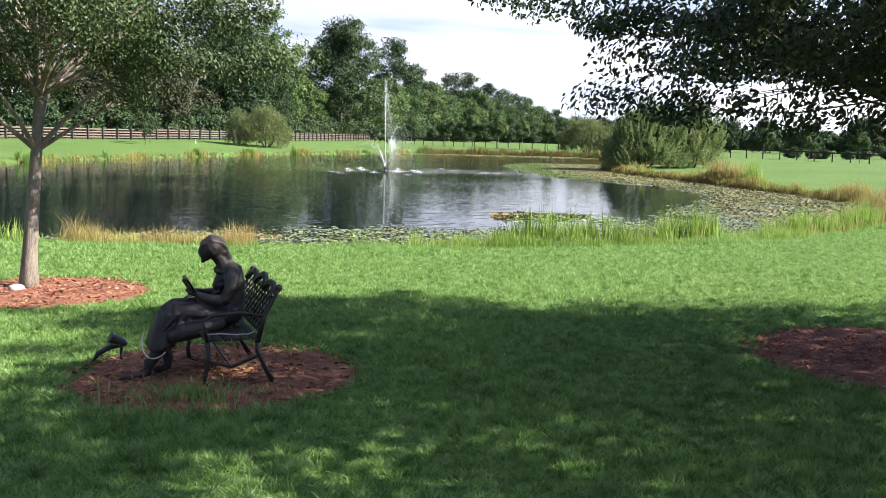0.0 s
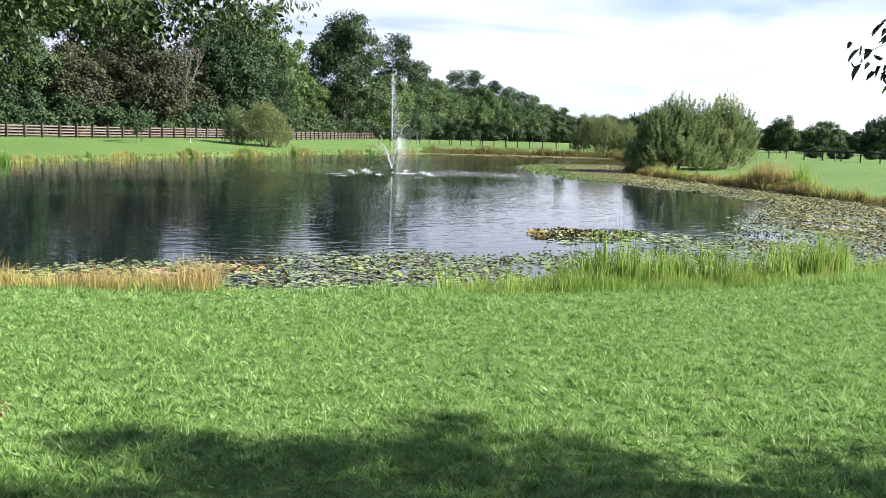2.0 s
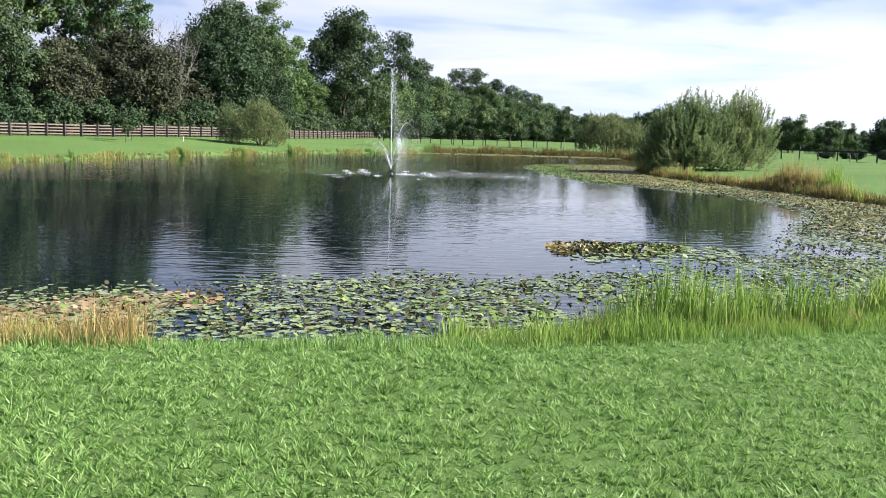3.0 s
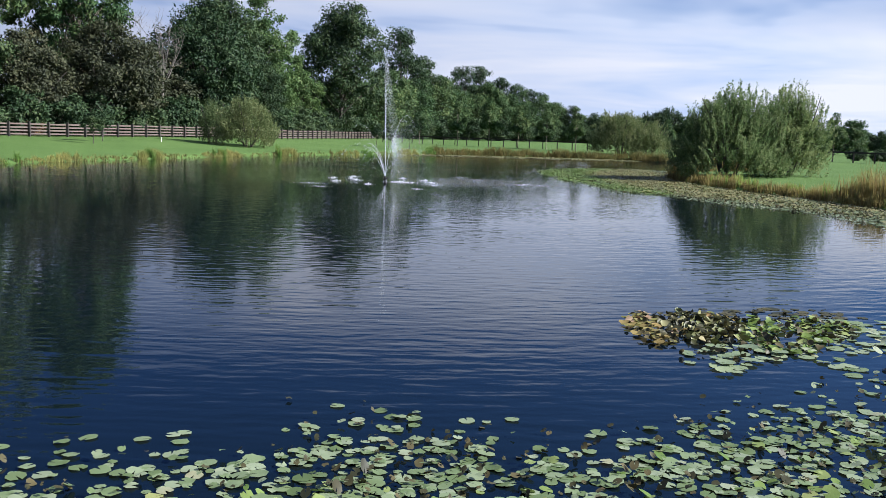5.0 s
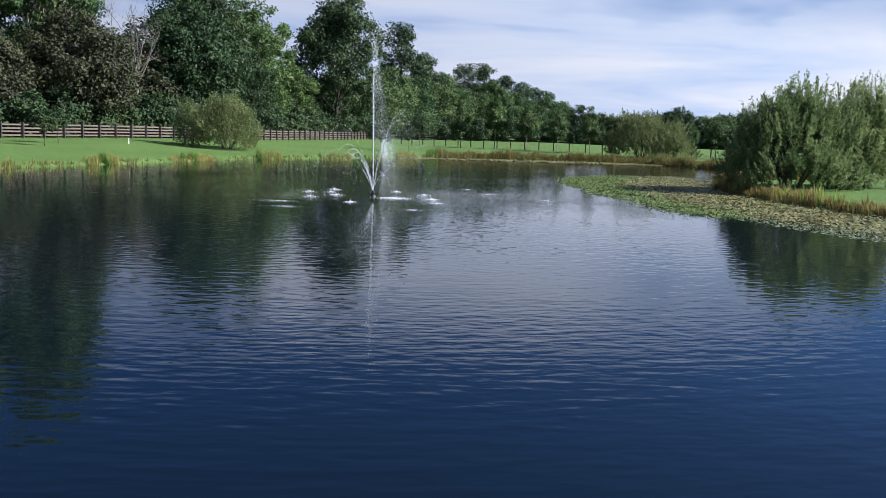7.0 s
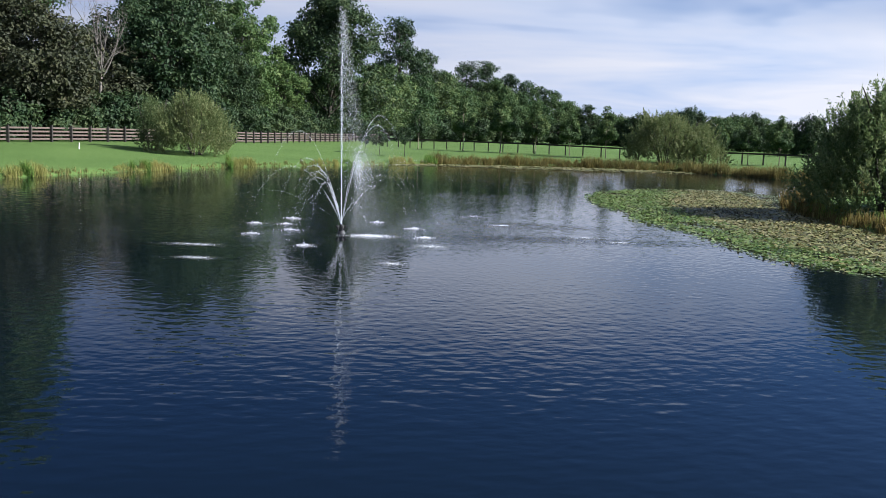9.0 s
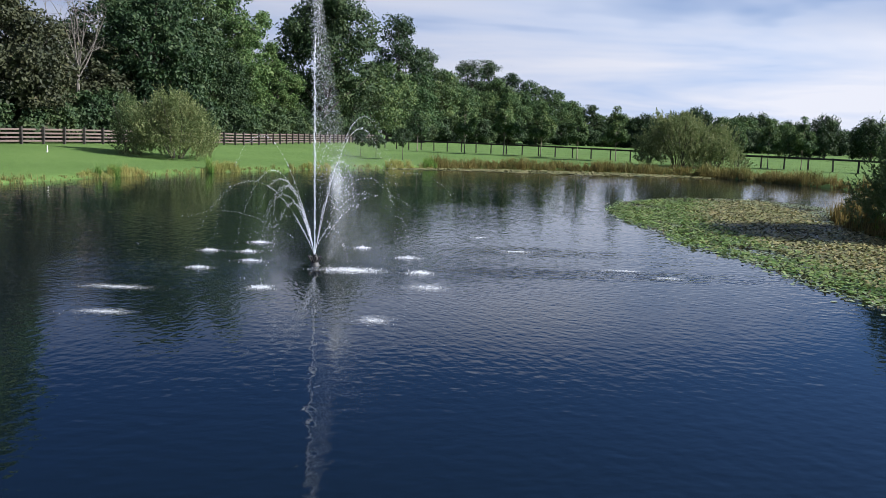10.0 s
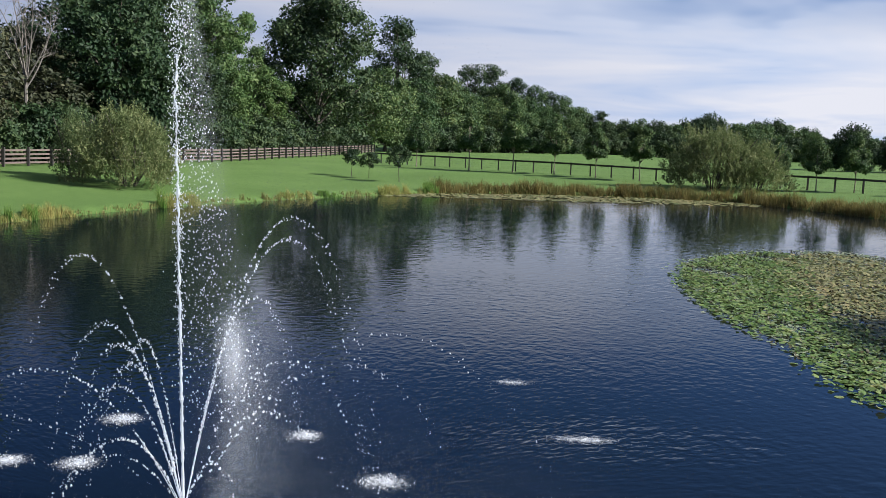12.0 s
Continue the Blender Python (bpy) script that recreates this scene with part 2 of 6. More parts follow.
M_OAK = foliage("oak_leaves", [(0.2, (0.018, 0.036, 0.015)), (0.5, (0.034, 0.060, 0.023)), (0.85, (0.078, 0.105, 0.04))], 0.26, 0.6, 0.45, patch=1.5, leafy=0.35, start=-0.40)
M_OAK_BROWN = foliage("olive_brown_oak_leaves", [(0.2, (0.022, 0.028, 0.015)), (0.5, (0.045, 0.050, 0.026)), (0.8, (0.075, 0.078, 0.038)), (0.95, (0.098, 0.080, 0.043))], 0.26, 0.6, 0.45, patch=1.5, leafy=0.35, start=-0.40)
M_LIME = foliage("lime_leaves", [(0.2, (0.030, 0.060, 0.020)), (0.5, (0.056, 0.098, 0.032)), (0.85, (0.13, 0.165, 0.055))], 0.28, 0.6, 0.45, patch=1.5, leafy=0.35, start=-0.40)
M_LIME_BRIGHT = foliage("bright_lime_leaves", [(0.2, (0.045, 0.080, 0.022)), (0.5, (0.090, 0.138, 0.040)), (0.85, (0.19, 0.23, 0.080))], 0.32, 0.6, 0.45, patch=1.3, leafy=0.35, start=-0.30)
M_WILLOW_OLIVE = foliage("olive_willow_leaves", [(0.2, (0.065, 0.092, 0.033)), (0.5, (0.12, 0.155, 0.058)), (0.85, (0.235, 0.255, 0.115))], 0.35, 0.55, 0.6, patch=1.3, leafy=0.4, start=-0.30)
M_WILLOW = foliage("willow_leaves", [(0.2, (0.08, 0.118, 0.04)), (0.5, (0.155, 0.205, 0.075)), (0.85, (0.31, 0.335, 0.15))], 0.5, 0.55, 0.6, patch=1.2, leafy=0.4, start=-0.25)
M_CRAB = foliage("crabapple_leaves", [(0.2, (0.027, 0.045, 0.013)), (0.55, (0.055, 0.078, 0.024)), (0.9, (0.145, 0.165, 0.07))], 0.3, 0.42, 0.9)
M_PEAR = foliage("dark_leaves", [(0.2, (0.026, 0.038, 0.020)), (0.55, (0.048, 0.064, 0.030)), (0.9, (0.095, 0.108, 0.052))], 0.32, 0.4, 0.9, 0.35)
M_PAD = foliage("lily_pads", [(0.2, (0.09, 0.12, 0.038)), (0.48, (0.175, 0.215, 0.10)), (0.78, (0.285, 0.315, 0.20)), (1.0, (0.34, 0.25, 0.14))], 0.15, 0.45, 0.9, 0.35)
M_PAD_GREEN = foliage("fresh_lily_pads", [(0.15, (0.05, 0.085, 0.02)), (0.45, (0.125, 0.18, 0.04)), (0.75, (0.25, 0.285, 0.10)), (0.95, (0.27, 0.20, 0.085))], 0.2, 0.5, 0.7, 0.25)
M_STRAW = foliage("straw_sedge", [(0.2, (0.15, 0.185, 0.04)), (0.5, (0.29, 0.28, 0.085)), (0.8, (0.42, 0.35, 0.13)), (0.95, (0.42, 0.24, 0.09))], 0.4, 0.6, 0.4)
M_OLIVE = foliage("olive_sedge", [(0.2, (0.07, 0.085, 0.022)), (0.55, (0.17, 0.165, 0.055)), (0.9, (0.31, 0.265, 0.11))], 0.35, 0.6, 0.5)
M_PAD_OLD = foliage("browning_lily_pads", [(0.15, (0.075, 0.085, 0.024)), (0.42, (0.155, 0.16, 0.055)), (0.68, (0.26, 0.225, 0.11)), (0.95, (0.21, 0.125, 0.05))], 0.1, 0.45, 0.7, 0.3)
M_BARK = plain("bark", [(0.3, (0.10, 0.08, 0.06)), (0.55, (0.21, 0.175, 0.14)), (0.75, (0.33, 0.29, 0.235))], 9, 0.9, 0, 0.9, 0.02, (1, 1, 0.25))
M_BARK_DARK = plain("dark_bark", [(0.3, (0.03, 0.025, 0.02)), (0.7, (0.10, 0.085, 0.07))], 5, 0.9, 0, 0.8, 0.02, (1, 1, 0.25))
M_FENCE = plain("weathered_black_boards", [(0.3, (0.018, 0.016, 0.014)), (0.6, (0.036, 0.031, 0.027)), (0.8, (0.07, 0.06, 0.052))], 3, 0.85, 0, 0.4, 0.004, (1, 1, 4))
M_BOARD = plain("weathered_brown_boards", [(0.3, (0.065, 0.048, 0.041)), (0.6, (0.135, 0.10, 0.085)), (0.8, (0.23, 0.175, 0.15))], 2, 0.85, 0, 0.4, 0.004, (1, 4, 6))
M_MULCH = plain("red_mulch", [(0.3, (0.09, 0.032, 0.019)), (0.5, (0.20, 0.074, 0.042)), (0.72, (0.31, 0.14, 0.085))], 3, 0.95, 0, 1.0, 0.03, (1, 1, 1), 14)
M_CHIP = foliage("mulch_chips", [(0.2, (0.11, 0.036, 0.021)), (0.55, (0.25, 0.095, 0.055)), (0.9, (0.39, 0.21, 0.135))], 0.02, 0.85, 2.0)
M_BRONZE = plain("dark_bronze", [(0.3, (0.022, 0.018, 0.018)), (0.55, (0.045, 0.038, 0.037)), (0.8, (0.095, 0.08, 0.075))], 7, 0.56, 0.6, 0.4, 0.008)
M_IRON = plain("black_cast_iron", [(0.3, (0.012, 0.011, 0.011)), (0.7, (0.035, 0.032, 0.03))], 12, 0.5, 0.4, 0.3, 0.004)
M_PLASTIC = plain("black_float", [(0.3, (0.01, 0.01, 0.011)), (0.7, (0.03, 0.03, 0.032))], 8, 0.5)
M_WHITE = plain("white_paint", [(0.3, (0.62, 0.61, 0.58)), (0.7, (0.80, 0.79, 0.76))], 8, 0.6)
M_PALE_EDGE = plain("grey_cord", [(0.3, (0.30, 0.28, 0.25)), (0.7, (0.45, 0.42, 0.38))], 20, 0.7)
M_STONE = plain("pale_stone", [(0.3, (0.32, 0.27, 0.22)), (0.7, (0.50, 0.44, 0.38))], 9, 0.85)
M_WITHER = foliage("withered_lily_leaves", [(0.2, (0.022, 0.024, 0.012)), (0.55, (0.055, 0.048, 0.022)), (0.9, (0.11, 0.085, 0.04))], 0.1, 0.5, 0.9)
M_PAD_TAN = foliage("tan_lily_pads", [(0.2, (0.17, 0.10, 0.055)), (0.55, (0.30, 0.19, 0.12)), (0.9, (0.38, 0.29, 0.19))], 0.1, 0.5, 0.9)
M_RUST = foliage("rusty_leaves", [(0.2, (0.07, 0.032, 0.016)), (0.55, (0.13, 0.062, 0.028)), (0.9, (0.20, 0.11, 0.05))], 0.3, 0.6, 0.5)
M_TWIG = plain("grey_bare_twigs", [(0.3, (0.08, 0.07, 0.06)), (0.7, (0.19, 0.17, 0.15))], 4, 0.9)


# ---- mesh tools ----
def link(name, verts, faces, mat, parent=None, label="", smooth=False):
    """One mesh object out of arrays; faces all of one size, or a list of tuples."""
    me = bpy.data.meshes.new(name)
    verts = np.asarray(verts, dtype=np.float32).reshape(-1, 3)
    if isinstance(faces, np.ndarray):
        k = faces.shape[1]
        me.vertices.add(len(verts))
        me.vertices.foreach_set("co", verts.ravel())
        me.loops.add(faces.size)
        me.loops.foreach_set("vertex_index", faces.astype(np.int32).ravel())
        me.polygons.add(len(faces))
        me.polygons.foreach_set("loop_start", np.arange(0, faces.size, k, dtype=np.int32))
        me.polygons.foreach_set("loop_total", np.full(len(faces), k, dtype=np.int32))
        me.update(calc_edges=True)
    else:
        me.from_pydata([tuple(map(float, v)) for v in verts], [], faces)
        me.update()
    me.materials.append(mat)
    if smooth:
        me.polygons.foreach_set("use_smooth", np.ones(len(me.polygons), dtype=bool))
    ob = new(name, me)
    if parent is not None:
        ob.parent = parent
    if label:
        tagged(ob, label)
    return ob


def part(name, bm, mat, parent, label="", smooth=False):
    me = bpy.data.meshes.new(name)
    bm.to_mesh(me)
    bm.free()
    me.materials.append(mat)
    if smooth:
        me.polygons.foreach_set("use_smooth", np.ones(len(me.polygons), dtype=bool))
    ob = new(name, me)
    if parent is not None:
        ob.parent = parent
    if label:
        tagged(ob, label)
    return ob


def share(ob, parent, m):
    """Another piece on the same mesh."""
    o = bpy.data.objects.new(ob.name.split(".")[0], ob.data)
    scene.collection.objects.link(o)
    o.parent = parent
    o.matrix_local = m
    return o


def base(name, x, y, z, turn=0.0, size=1.0):
    e = new(name)
    e.empty_display_size = 0.2
    e.matrix_world = pose(x, y, z, 0, 0, turn) @ Matrix.Scale(size, 4)
    return e


class Soup:
    """Gathers triangles and quads for one mesh."""

    def __init__(self):
        self.v, self.f, self.n = [], [], 0

    def add(self, verts, faces):
        verts = np.asarray(verts, dtype=np.float64).reshape(-1, 3)
        self.v.append(verts)
        self.f.extend(tuple(int(i) + self.n for i in f) for f in faces)
        self.n += len(verts)

    def tube(self, pts, radii, sides=6, cap=True):
        pts = [np.asarray(p, dtype=float) for p in pts]
        rings, faces = [], []
        for i, p in enumerate(pts):
            d = pts[min(i + 1, len(pts) - 1)] - pts[max(i - 1, 0)]
            d = d / (np.linalg.norm(d) + 1e-9)
            u = np.cross(d, (0.31, 0.95, 0.05) if abs(d[1]) < 0.8 else (1, 0, 0))
            u /= np.linalg.norm(u) + 1e-9
            w = np.cross(d, u)
            a = np.arange(sides) * 2 * np.pi / sides
            rings.append(p + radii[i] * (np.cos(a)[:, None] * u + np.sin(a)[:, None] * w))
        for i in range(len(pts) - 1):
            for k in range(sides):
                k2 = (k + 1) % sides
                faces.append((i * sides + k, i * sides + k2, (i + 1) * sides + k2, (i + 1) * sides + k))
        if cap:
            faces.append(tuple(range((len(pts) - 1) * sides, len(pts) * sides)))
            faces.append(tuple(reversed(range(sides))))
        self.add(np.concatenate(rings), faces)

    def box(self, c, size, m=None):
        x, y, z = (s / 2 for s in size)
        v = [Vector((sx * x, sy * y, sz * z)) for sz in (-1, 1) for sy in (-1, 1) for sx in (-1, 1)]
        if m is not None:
            v = [m @ p for p in v]
        self.add([[p.x + c[0], p.y + c[1], p.z + c[2]] for p in v], [(0, 2, 3, 1), (4, 5, 7, 6), (0, 1, 5, 4), (2, 6, 7, 3), (0, 4, 6, 2), (1, 3, 7, 5)])

    def ball(self, c, r, m=None, seg=12, rings=8):
        v, f = [], []
        for i in range(rings + 1):
            th = math.pi * i / rings
            for k in range(seg):
                a = 2 * math.pi * k / seg
                p = Vector((r[0] * math.sin(th) * math.cos(a), r[1] * math.sin(th) * math.sin(a), r[2] * math.cos(th)))
                if m is not None:
                    p = m @ p
                v.append((p.x + c[0], p.y + c[1], p.z + c[2]))
        for i in range(rings):
            for k in range(seg):
                k2 = (k + 1) % seg
                f.append((i * seg + k, (i + 1) * seg + k, (i + 1) * seg + k2, i * seg + k2))
        self.add(v, f)

    def link(self, name, mat, parent=None, label="", smooth=False):
        return link(name, np.concatenate(self.v), self.f, mat, parent, label, smooth)


def unit(a):
    return a / (np.linalg.norm(a, axis=1, keepdims=True) + 1e-9)


def leaf_arrays(centre, axis, normal, length, width, fold=0.25):
    """Pointed leaves, two folded triangles each."""
    axis, normal = unit(axis), unit(normal)
    side = unit(np.cross(axis, normal))
    up = np.cross(side, axis)
    L, W = np.asarray(length)[:, None], np.asarray(width)[:, None]
    v = np.stack([centre, centre + axis * L * 0.5 + side * W * 0.5 + up * W * fold, centre + axis * L, centre + axis * L * 0.5 - side * W * 0.5 + up * W * fold], 1)
    i = np.arange(len(centre))[:, None] * 4
    return v.reshape(-1, 3), np.concatenate([np.stack([i + 0, i + 1, i + 2], 2), np.stack([i + 0, i + 2, i + 3], 2)], 1).reshape(-1, 3)


def oval_arrays(centre, axis, normal, length, width, fold=0.2):
    """Rounder leaves with a drawn-out tip, four triangles each."""
    axis, normal = unit(axis), unit(normal)
    side = unit(np.cross(axis, normal))
    up = np.cross(side, axis)
    L, W = np.asarray(length)[:, None], np.asarray(width)[:, None]
    pts = [centre]
    for s in (1, -1):
        pts += [centre + axis * L * 0.28 + s * side * W * 0.46 + up * W * fold, centre + axis * L * 0.66 + s * side * W * 0.36 + up * W * fold * 0.7]
    pts.append(centre + axis * L - up * L * 0.08)
    v = np.stack(pts, 1)
    i = np.arange(len(centre))[:, None] * 6
    f = np.stack([np.concatenate(q, 1) for q in ((i, i + 1, i + 2), (i, i + 2, i + 5), (i, i + 5, i + 4), (i, i + 4, i + 3))], 1)
    return v.reshape(-1, 3), f.reshape(-1, 3)


def blade_arrays(root, lean, height, width, rng, parts=2):
    """Upright tapering blades that lean and bend."""
    n = len(root)
    a = rng.uniform(0, 2 * np.pi, n)
    side = np.stack([np.cos(a), np.sin(a), np.zeros(n)], 1)
    d = rng.normal(0, 1, (n, 3)) * [1, 1, 0]
    d = unit(d) * np.asarray(lean)[:, None]
    h, w = np.asarray(height)[:, None], np.asarray(width)[:, None]
    up = np.array([0, 0, 1.0])
    if parts == 1:
        v = np.stack([root - side * w / 2, root + side * w / 2, root + up * h + d * h], 1)
        i = np.arange(n)[:, None] * 3
        return v.reshape(-1, 3), np.concatenate([i, i + 1, i + 2], 1)
    mid = root + up * h * 0.55 + d * h * 0.3
    v = np.stack([root - side * w / 2, root + side * w / 2, mid + side * w * 0.4, mid - side * w * 0.4, root + up * h * 0.97 + d * h], 1)
    i = np.arange(n)[:, None] * 5
    f = np.stack([np.concatenate(q, 1) for q in ((i, i + 1, i + 2), (i, i + 2, i + 3), (i + 3, i + 2, i + 4))], 1)
    return v.reshape(-1, 3), f.reshape(-1, 3)


# ---- plan: the pond's outline and the lie of the land ----
POND = [(-7.8, 20.45), (-11, 20.5), (-17, 23.5), (-24, 31), (-29, 44), (-31, 58), (-30, 73), (-27, 84), (-24.4, 93), (-21.8, 102), (-18.6, 110.5),
        (-14.2, 118), (-9, 125), (-3, 131.5), (5, 134), (14, 134.2), (20.6, 132), (24.2, 126), (27, 118), (29.5, 108), (27.5, 98.5), (21, 94),
        (16.2, 89), (14.4, 83), (14.0, 77), (14.6, 71), (16.2, 66), (17.0, 60.5), (18.2, 54), (19.8, 47), (19.4, 40.2), (16.6, 33), (13.2, 28.6),
        (9.6, 25.6), (6, 23.2), (3, 22.0), (-1, 20.95), (-4.6, 20.5)]


def smooth_loop(pts, per=4):
    p = np.array(pts)
    out = []
    for i in range(len(p)):
        a, b, c, d = p[i - 1], p[i], p[(i + 1) % len(p)], p[(i + 2) % len(p)]
        for k in range(per):
            t = k / per
            out.append(0.5 * (2 * b + (c - a) * t + (2 * a - 5 * b + 4 * c - d) * t * t + (3 * b - a - 3 * c + d) * t ** 3))
    return np.array(out)


SHORE = smooth_loop(POND)


def inside(x, y, loop):
    r = np.zeros(x.shape, bool)
    for (x1, y1), (x2, y2) in zip(loop, np.roll(loop, -1, 0)):
        hit = ((y1 > y) != (y2 > y)) & (x < (x2 - x1) * (y - y1) / (y2 - y1 + 1e-12) + x1)
        r ^= hit
    return r


def shore_distance(x, y):
    """Metres from the pond's edge, negative over the water."""
    x, y = np.asarray(x, float), np.asarray(y, float)
    best = np.full(x.shape, 1e9)
    for (x1, y1), (x2, y2) in zip(SHORE, np.roll(SHORE, -1, 0)):
        dx, dy = x2 - x1, y2 - y1
        t = np.clip(((x - x1) * dx + (y - y1) * dy) / (dx * dx + dy * dy + 1e-12), 0, 1)
        best = np.minimum(best, np.hypot(x - x1 - t * dx, y - y1 - t * dy))
    return np.where(inside(x, y, SHORE), -best, best)


def land(x, y):
    """Height of the ground."""
    x, y = np.asarray(x, float), np.asarray(y, float)
    d = shore_distance(x, y)
    o = np.clip(d, 0, None)
    west = np.clip((-x - 12) / 20, 0, 1) * np.clip((y - 60) / 40, 0, 1)
    h = 0.30 * (1 - np.exp(-o / 0.45)) + 0.022 * np.minimum(o, 24) + west * 0.030 * np.minimum(o, 14)
    h += 0.4 * np.clip((y - 170) / 130, 0, 1) * np.clip((40 - x) / 60, 0, 1)
    h += 0.03 * np.sin(x * 0.23 + 1) * np.sin(y * 0.19) * np.clip(o / 6, 0, 1)
    h -= 0.5 * np.clip((x - 34) / 30, 0, 1) * np.clip(o / 10, 0, 1)
    return np.where(d < 0, -1.5 * (1 - np.exp(np.minimum(d, 0) / 1.2)), h)


def land_at(x, y):
    return float(land(np.array([x]), np.array([y]))[0])


def axis_steps(fine, coarse_from, coarse_to, step):
    a, b = fine
    mid = np.arange(a, b, step)
    up, v, s = [], b, step
    while v < coarse_to:
        up.append(v)
        s *= 1.12
        v += s
    dn, v, s = [], a, step
    while v > coarse_from:
        s *= 1.12
        v -= s
        dn.append(v)
    return np.array(dn[::-1] + list(mid) + up + [coarse_to])


def build_ground():
    xs = axis_steps((-34, 34), -1500, 1500, 0.6)
    ys = np.concatenate([axis_steps((2, 28), -400, 28, 0.3)[:-1], np.arange(28, 140, 0.9), axis_steps((140, 141), 140, 2500, 0.9)[1:]])
    ys = np.unique(ys)
    X, Y = np.meshgrid(xs, ys)
    Z = land(X, Y)
    nx, ny = len(xs), len(ys)
    i = (np.arange(ny - 1)[:, None] * nx + np.arange(nx - 1)[None, :]).ravel()
    f = np.stack([i, i + 1, i + nx + 1, i + nx], 1)
    g = link("ground", np.stack([X, Y, Z], 2).reshape(-1, 3), f, M_LAWN, smooth=True)
    tagged(g, "mown green lawn falling gently to the pond's banks", "lawn", kind="structure")


build_ground()


def build_water():
    p = np.array([(-40, 15), (40, 15), (40, 142), (-40, 142)])
    w = link("pond_water", [(x, y, 0.0) for x, y in p], [(0, 1, 2, 3)], M_WATER)
    tagged(w, "dark blue rippled pond water mirroring trees and clouds", "water", kind="structure")


build_water()


# ---- trees ----
def branch(rng, a, b, bend, n=5):
    a, b = np.asarray(a, float), np.asarray(b, float)
    t = np.linspace(0, 1, n)[:, None]
    off = rng.normal(0, bend, 3) * np.linalg.norm(b - a)
    return a + (b - a) * t + off * (t * (1 - t)) * 1.6 + np.array([0, 0, 1]) * (np.linalg.norm(b - a) * 0.10) * (t * (1 - t)) * 2


def tree_parts(seed, height, radius, trunk_r, crown_base, clumps, leaves, leaf, bark, leafmat, shape=1.0, stems=1, ratio=0.55, droop=0.0, spread=0.30, top=0.5, oval=False, flat=0.7, boughs=(), full=False):
    """The meshes of a tree: trunk with limbs, and a crown of separate leaves in uneven clumps."""
    rng = np.random.default_rng(seed)
    wood = Soup()
    span = height - crown_base
    cz = crown_base + span * top
    # clump centres fill an uneven egg
    cs, tries = [], 0
    lobes = [(unit(rng.normal(0, 1, (1, 3)))[0], rng.uniform(0.65, 1.15)) for _ in range(9)]
    while len(cs) < clumps and tries < 20000:
        tries += 1
        d = unit(rng.normal(0, 1, (1, 3)))[0]
        s = 0.93
        for ld, lv in lobes:
            c = max(0.0, float(ld @ d))
            s += (lv - 0.9) * c ** 5 * 0.9
        r = rng.uniform(0.15, 1.0) ** 0.42 * s
        wz = 1.0 - shape * 0.35 * max(0.0, d[2])
        p = np.array([d[0] * radius * r * wz, d[1] * radius * r * wz, cz + d[2] * r * (height - cz if d[2] > 0 else cz - crown_base)])
        if p[2] > height * 0.97:
            continue
        if full and d[2] < 0:
            p[:2] *= min(2.5, (d[0] ** 2 + d[1] ** 2) ** -0.35)
        cs.append(p)
    if full:
        # a crown full to its outline, wide right down to the ground
        q = np.array(cs)
        reach = np.percentile(np.hypot(q[:, 0], q[:, 1]), 92)
        q[:, :2] *= (radius * (1 - 0.6 * spread)) / reach
        edge = radius * spread * flat * 0.7
        q[:, 2] = crown_base + edge + (q[:, 2] - q[:, 2].min()) / (q[:, 2].max() - q[:, 2].min()) * (height - crown_base - 2 * edge)
        cs = list(q)
    cs = np.array(cs + [np.array(p, float) for p in boughs])
    cs[len(cs) - len(boughs):] += rng.normal(0, 0.06, (len(boughs), 3))
    # stems
    tops = []
    for s in range(stems):
        a0 = rng.uniform(0, 6.28)
        off = 0 if stems == 1 else radius * 0.18
        p0 = np.array([math.cos(a0) * off, math.sin(a0) * off, -0.25])
        p1 = np.array([rng.normal(0, radius * 0.06) + p0[0] * 2.2, rng.normal(0, radius * 0.06) + p0[1] * 2.2, crown_base + span * rng.uniform(0.6, 0.8)])
        n = 9
        t = np.linspace(0, 1, n)
        pts = p0 + (p1 - p0) * t[:, None] + np.stack([np.sin(t * 5 + seed) * radius * 0.03, np.cos(t * 4 + seed) * radius * 0.03, 0 * t], 1)
        rad = trunk_r * (1.0 - 0.85 * t) + trunk_r * 0.45 * np.exp(-t * 22)
        wood.tube(pts, rad, 8)
        tops.append((pts, rad))
    order = list(rng.permutation(clumps)[: max(10, min(46, clumps // 2))]) + list(range(len(cs) - len(boughs), len(cs), 3))
    order = [k for k in order if k < len(cs)]
    for k in order:
        pts, rad = tops[rng.integers(len(tops))]
        c = cs[k]
        zt = crown_base * 0.85 + (c[2] - crown_base) * rng.uniform(0.25, 0.6) if k < clumps else c[2] + rng.uniform(-0.6, 0.1)
        j = int(np.argmin(np.abs(pts[:, 2] - zt)))
        j = min(max(j, 1), len(pts) - 2)
        r0 = min(rad[j] * 0.5, trunk_r * 0.4)
        if k >= clumps:
            r0 *= 0.55
        bp = branch(rng, pts[j], c, 0.10 if k < clumps else 0.2)
        wood.tube(bp, r0 * np.linspace(1, 0.15, len(bp)), 5, cap=False)
        for _ in range(2):
            e = c + np.clip(rng.normal(0, 1, 3), -1.3, 1.3) * np.array([1, 1, 0.3]) * radius * 0.07 + np.array([0, 0, 0.02 * radius])
            bq = branch(rng, bp[3], e, 0.12, 4)
            wood.tube(bq, r0 * 0.35 * np.linspace(1, 0.2, 4), 4, cap=False)
    # leaves
    n = leaves
    which = rng.integers(0, len(cs), n)
    rc = radius * spread * rng.uniform(0.6, 1.25, len(cs))
    d = unit(rng.normal(0, 1, (n, 3)))
